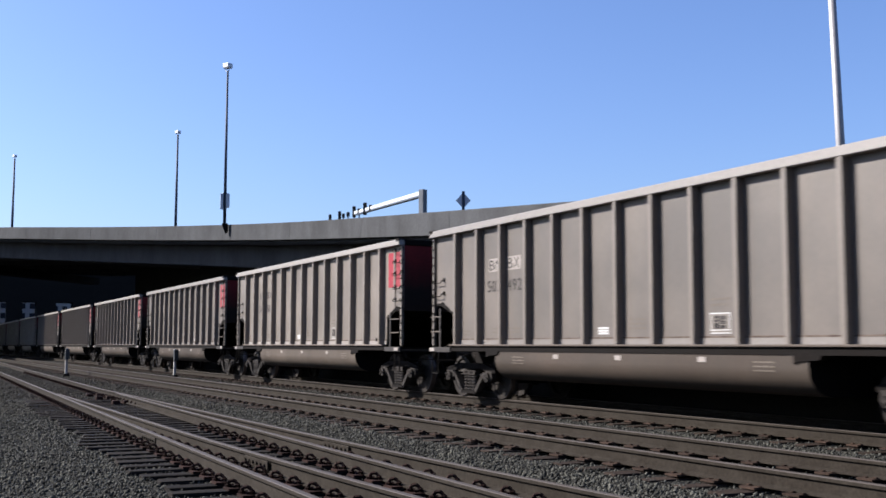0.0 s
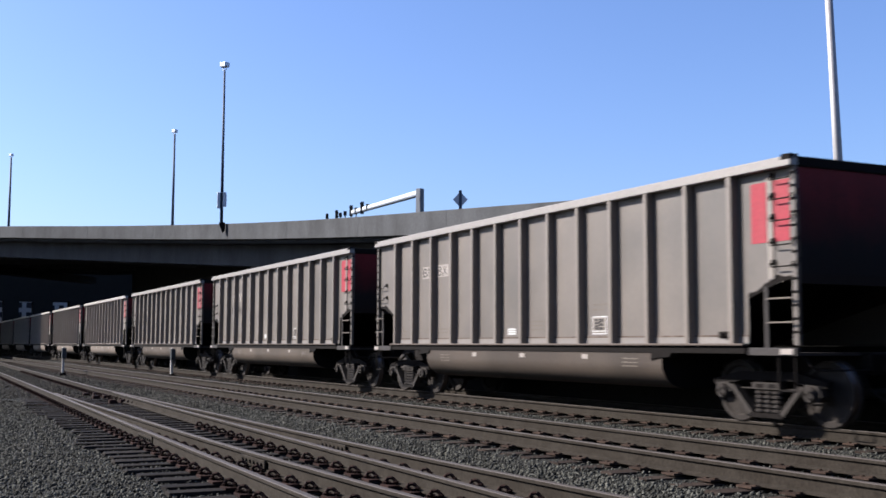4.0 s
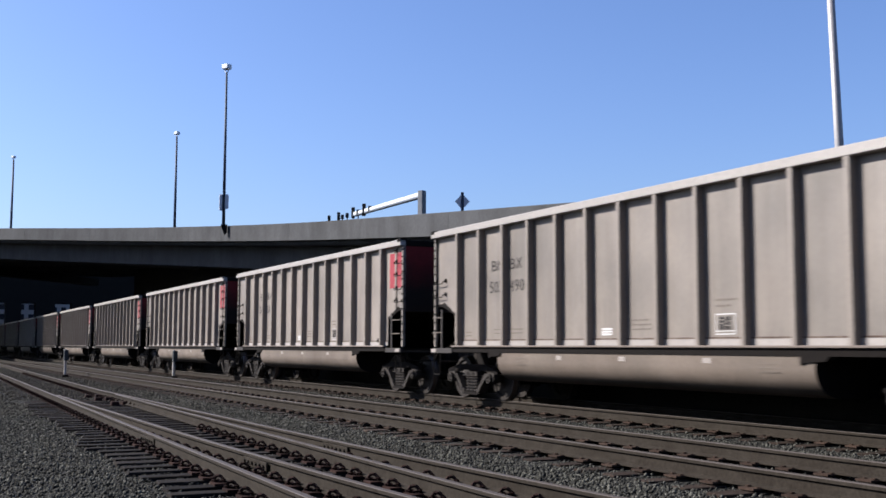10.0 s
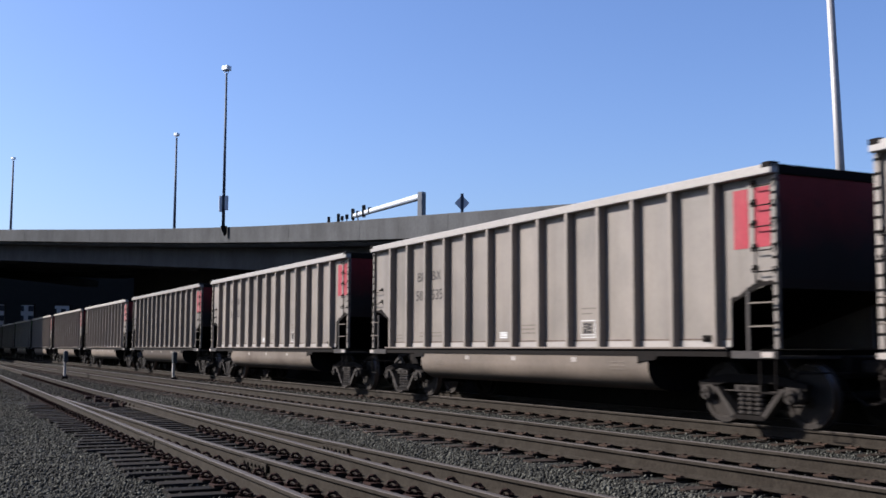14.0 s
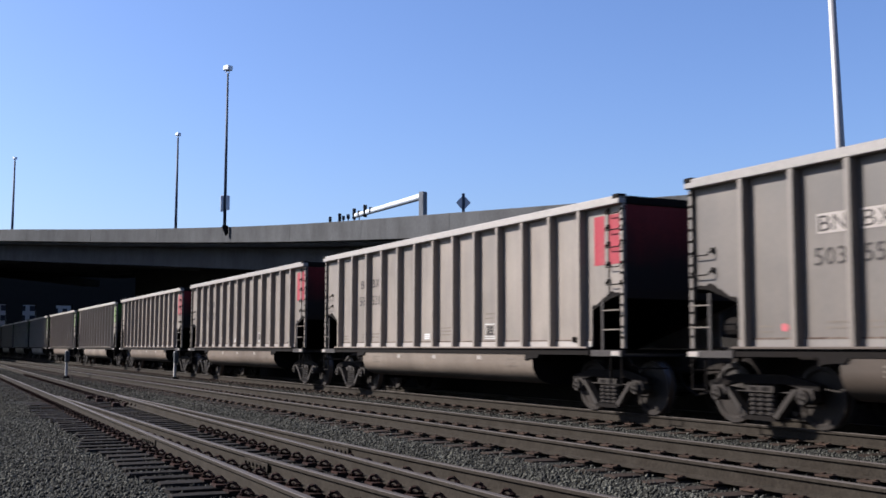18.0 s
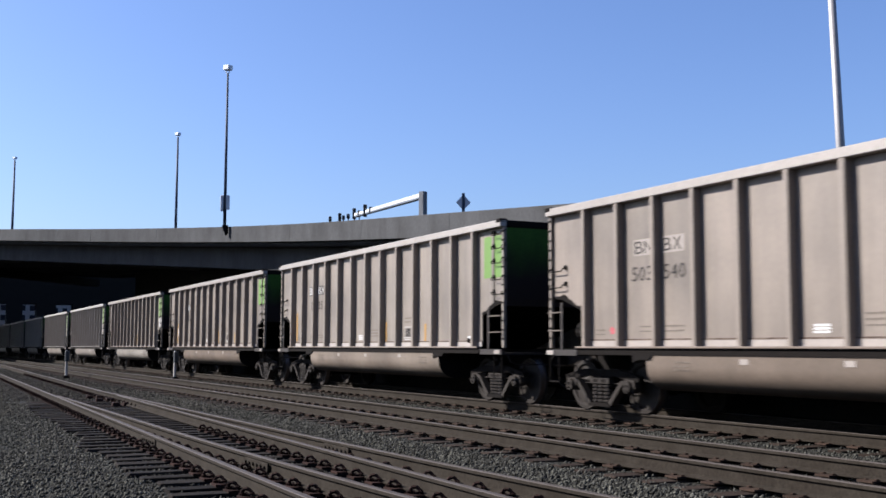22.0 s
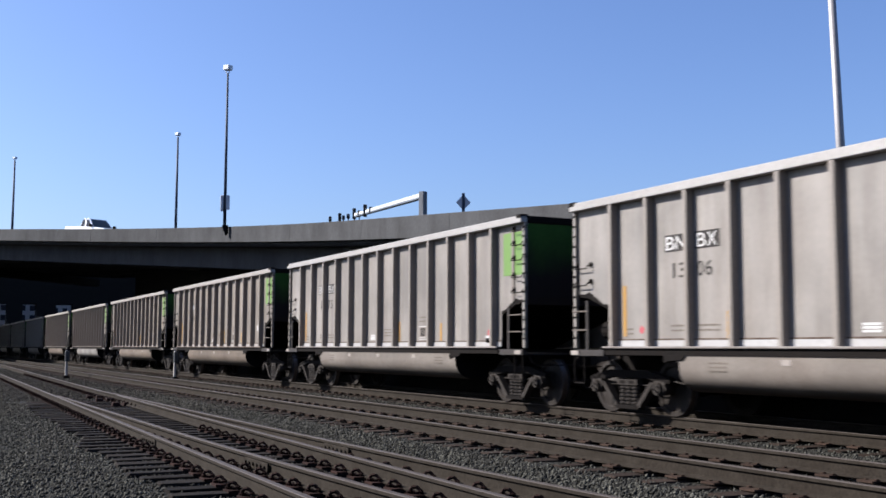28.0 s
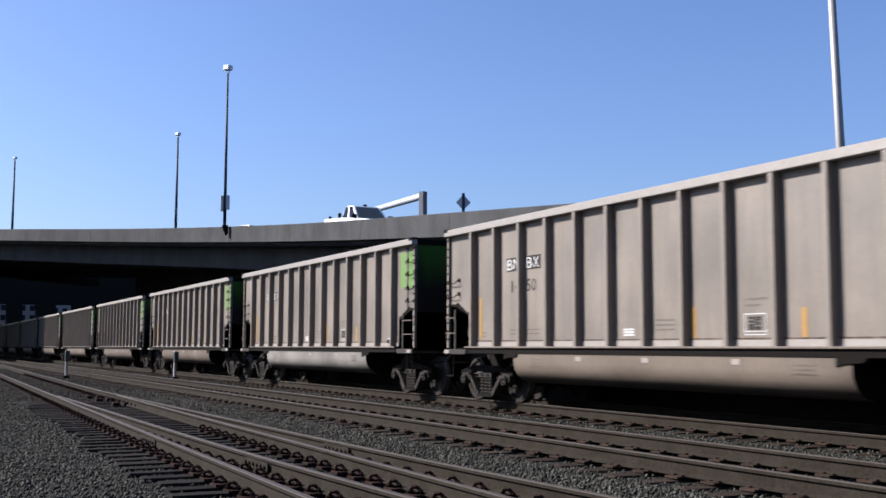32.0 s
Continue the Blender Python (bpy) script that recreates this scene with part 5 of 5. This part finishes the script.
def sedan():
    t = thing("sedan", "silver sedan driving over the overpass", "car")
    bm = bmesh.new()
    prism(bm, [(-2.3, 0.35), (2.3, 0.32), (2.36, 0.62), (2.2, 0.80), (1.0, 0.98), (-1.5, 1.02), (-2.28, 0.95)], "y", -0.88, 0.88)
    bmesh.ops.bevel(bm, geom=[e for e in bm.edges if abs(e.verts[0].co.y - e.verts[1].co.y) < 0.01], offset=0.06, segments=2, affect="EDGES")
    part("body", bm, M_SILVER, t)
    bm = bmesh.new()
    a, b = tapered(bm, (-1.75, 1.05, 0.82), (-0.95, 0.25, 0.62), 0.97, 1.47)
    A, B = [v.co.copy() for v in a], [v.co.copy() for v in b]
    bmesh.ops.bevel(bm, geom=bm.edges[:], offset=0.06, segments=2, affect="EDGES")
    part("cabin", bm, M_SILVER, t)
    for i in range(4):
        bm = bmesh.new()
        pane(bm, [A[i], A[(i + 1) % 4], B[(i + 1) % 4], B[i]], 0.008)
        part("window", bm, M_GLASS, t)
    for x in (-1.35, 1.4):
        for y in (-0.80, 0.80):
            wheel(t, x, y, 0.32)
    return t


PICKUP, SEDAN = pickup(), sedan()


# ---- loose stones of the bed ----
def scatter_stones(name, n, x0, x1, y0, y1, size, seed, material):
    rng = np.random.default_rng(seed)
    x = x1 - (x1 - x0) * rng.random(n) ** 1.6
    y = y0 + (y1 - y0) * rng.random(n)
    on_ties = (np.abs(y - Y_MID) < 1.4) | (np.abs(y - Y_TRAIN) < 1.4)
    keep = ~on_ties | (rng.random(n) < 0.35)
    x, y = x[keep], y[keep]
    n = len(x)
    z = np.array([ground_z(a, b) for a, b in zip(x, y)]) + rng.uniform(-0.012, 0.02, n)
    oct_ = np.array([(1, 0, 0), (-0.9, 0.1, 0), (0, 1, 0.1), (0.1, -1, 0), (0, 0, 1), (0, 0, -1)])
    v = oct_[None] * rng.uniform(0.6, 1.3, (n, 6, 1)) * (size * rng.uniform(0.6, 1.35, (n, 1, 1)))
    v *= rng.uniform(0.7, 1.2, (n, 1, 3))
    a = rng.uniform(0, 2 * np.pi, n)
    b = rng.uniform(-0.8, 0.8, n)
    ca, sa, cb, sb = np.cos(a)[:, None], np.sin(a)[:, None], np.cos(b)[:, None], np.sin(b)[:, None]
    X, Z = v[..., 0] * cb - v[..., 2] * sb, v[..., 0] * sb + v[..., 2] * cb
    X, Y = X * ca - v[..., 1] * sa, X * sa + v[..., 1] * ca
    co = np.stack([X + x[:, None], Y + y[:, None], Z + z[:, None]], -1).reshape(-1, 3)
    tri = np.array([(0, 2, 4), (2, 1, 4), (1, 3, 4), (3, 0, 4), (2, 0, 5), (1, 2, 5), (3, 1, 5), (0, 3, 5)])
    f = (tri[None] + (np.arange(n) * 6)[:, None, None]).reshape(-1)
    me = bpy.data.meshes.new(name)
    me.vertices.add(n * 6)
    me.vertices.foreach_set("co", co.ravel())
    me.loops.add(len(f))
    me.loops.foreach_set("vertex_index", f.astype(np.int32))
    me.polygons.add(len(f) // 3)
    me.polygons.foreach_set("loop_start", np.arange(0, len(f), 3, dtype=np.int32))
    me.update(calc_edges=True)
    me.materials.append(material)
    return tagged(new(name, me), "loose dark grey crushed ballast stones", "ballast", kind="stuff")


scatter_stones("ballast_stones", 110000, -30, -4, 0.2, 6.9, 0.020, 1, M_STONE)
scatter_stones("ballast_stones", 70000, -34, -4, 5.4, 11.8, 0.020, 2, M_STONE)
scatter_stones("ballast_stones", 50000, -75, -24, 0.5, 11.6, 0.030, 3, M_STONE_FAR)


# ---- what moves ----
def deck_pose(s, u, table):
    x = float(np.interp(s, table[0], table[1]))
    p, a, n = deck_frame(x)
    p = p + n * u
    slope = 0.0755 if x > -112 else 0.0
    z = p.z - 0.95
    d = Vector((a.x, a.y, -slope * a.x))
    return Matrix.Translation((p.x, p.y, z)) @ d.to_track_quat("X", "Z").to_matrix().to_4x4()


# way along the lane every half second while the cars pass, in metres
PICKUP_RUN = [-33.1, -26.8, -21.0, -15.7, -10.9, -6.5, -2.5, 1.3, 5.2, 9.2]
SEDAN_RUN = [-34.7, -27.6, -21.1, -15.3, -9.9]


def lane_table(u):
    xs = np.linspace(-470, 58, 1000)
    pts = [deck_frame(x)[0] + deck_frame(x)[2] * u for x in xs]
    d = [0.0]
    for a, b in zip(pts, pts[1:]):
        d.append(d[-1] + math.hypot(b.x - a.x, b.y - a.y))
    d = np.array(d)
    return d - np.interp(-60.0, xs, d), xs


def motions():
    turns = {}
    act = {}
    times = [r[0] for r in SLACK]
    spins = [i / FPS for i in range(32 * FPS + 1)]
    for n, w in TRAIN.items():
        walk(w, [(t, pose(x_of(n, t), Y_TRAIN, 0)) for t in times])
        for truck in w.children:
            if not truck.name.startswith("truck"):
                continue
            for ws in truck.children:
                if not ws.name.startswith("wheelset"):
                    continue
                k = round(ws.matrix_basis.translation.x, 2)
                if k not in act:
                    at = ws.matrix_basis.translation.copy()
                    walk(ws, [(t, Matrix.Translation(at) @ Matrix.Rotation(run_of(t) / 0.457, 4, "Y")) for t in spins])
                    act[k] = ws.animation_data
                else:
                    ws.rotation_mode = "QUATERNION"
                    keys = ws.animation_data_create()
                    keys.action = act[k].action
                    keys.action_slot = act[k].action_slot
    table = lane_table(2.3)
    for car, first, first_v, run, lane in ((PICKUP, 27.5, 13.0, PICKUP_RUN, 2.3), (SEDAN, 30.0, 14.6, SEDAN_RUN, 5.2)):
        rows = []
        for i in range(65):
            t = 0.5 * i
            s = run[0] - first_v * (first - t) if t < first else run[round((t - first) * 2)]
            rows.append((t, deck_pose(s, lane, table)))
        walk(car, rows)


motions()
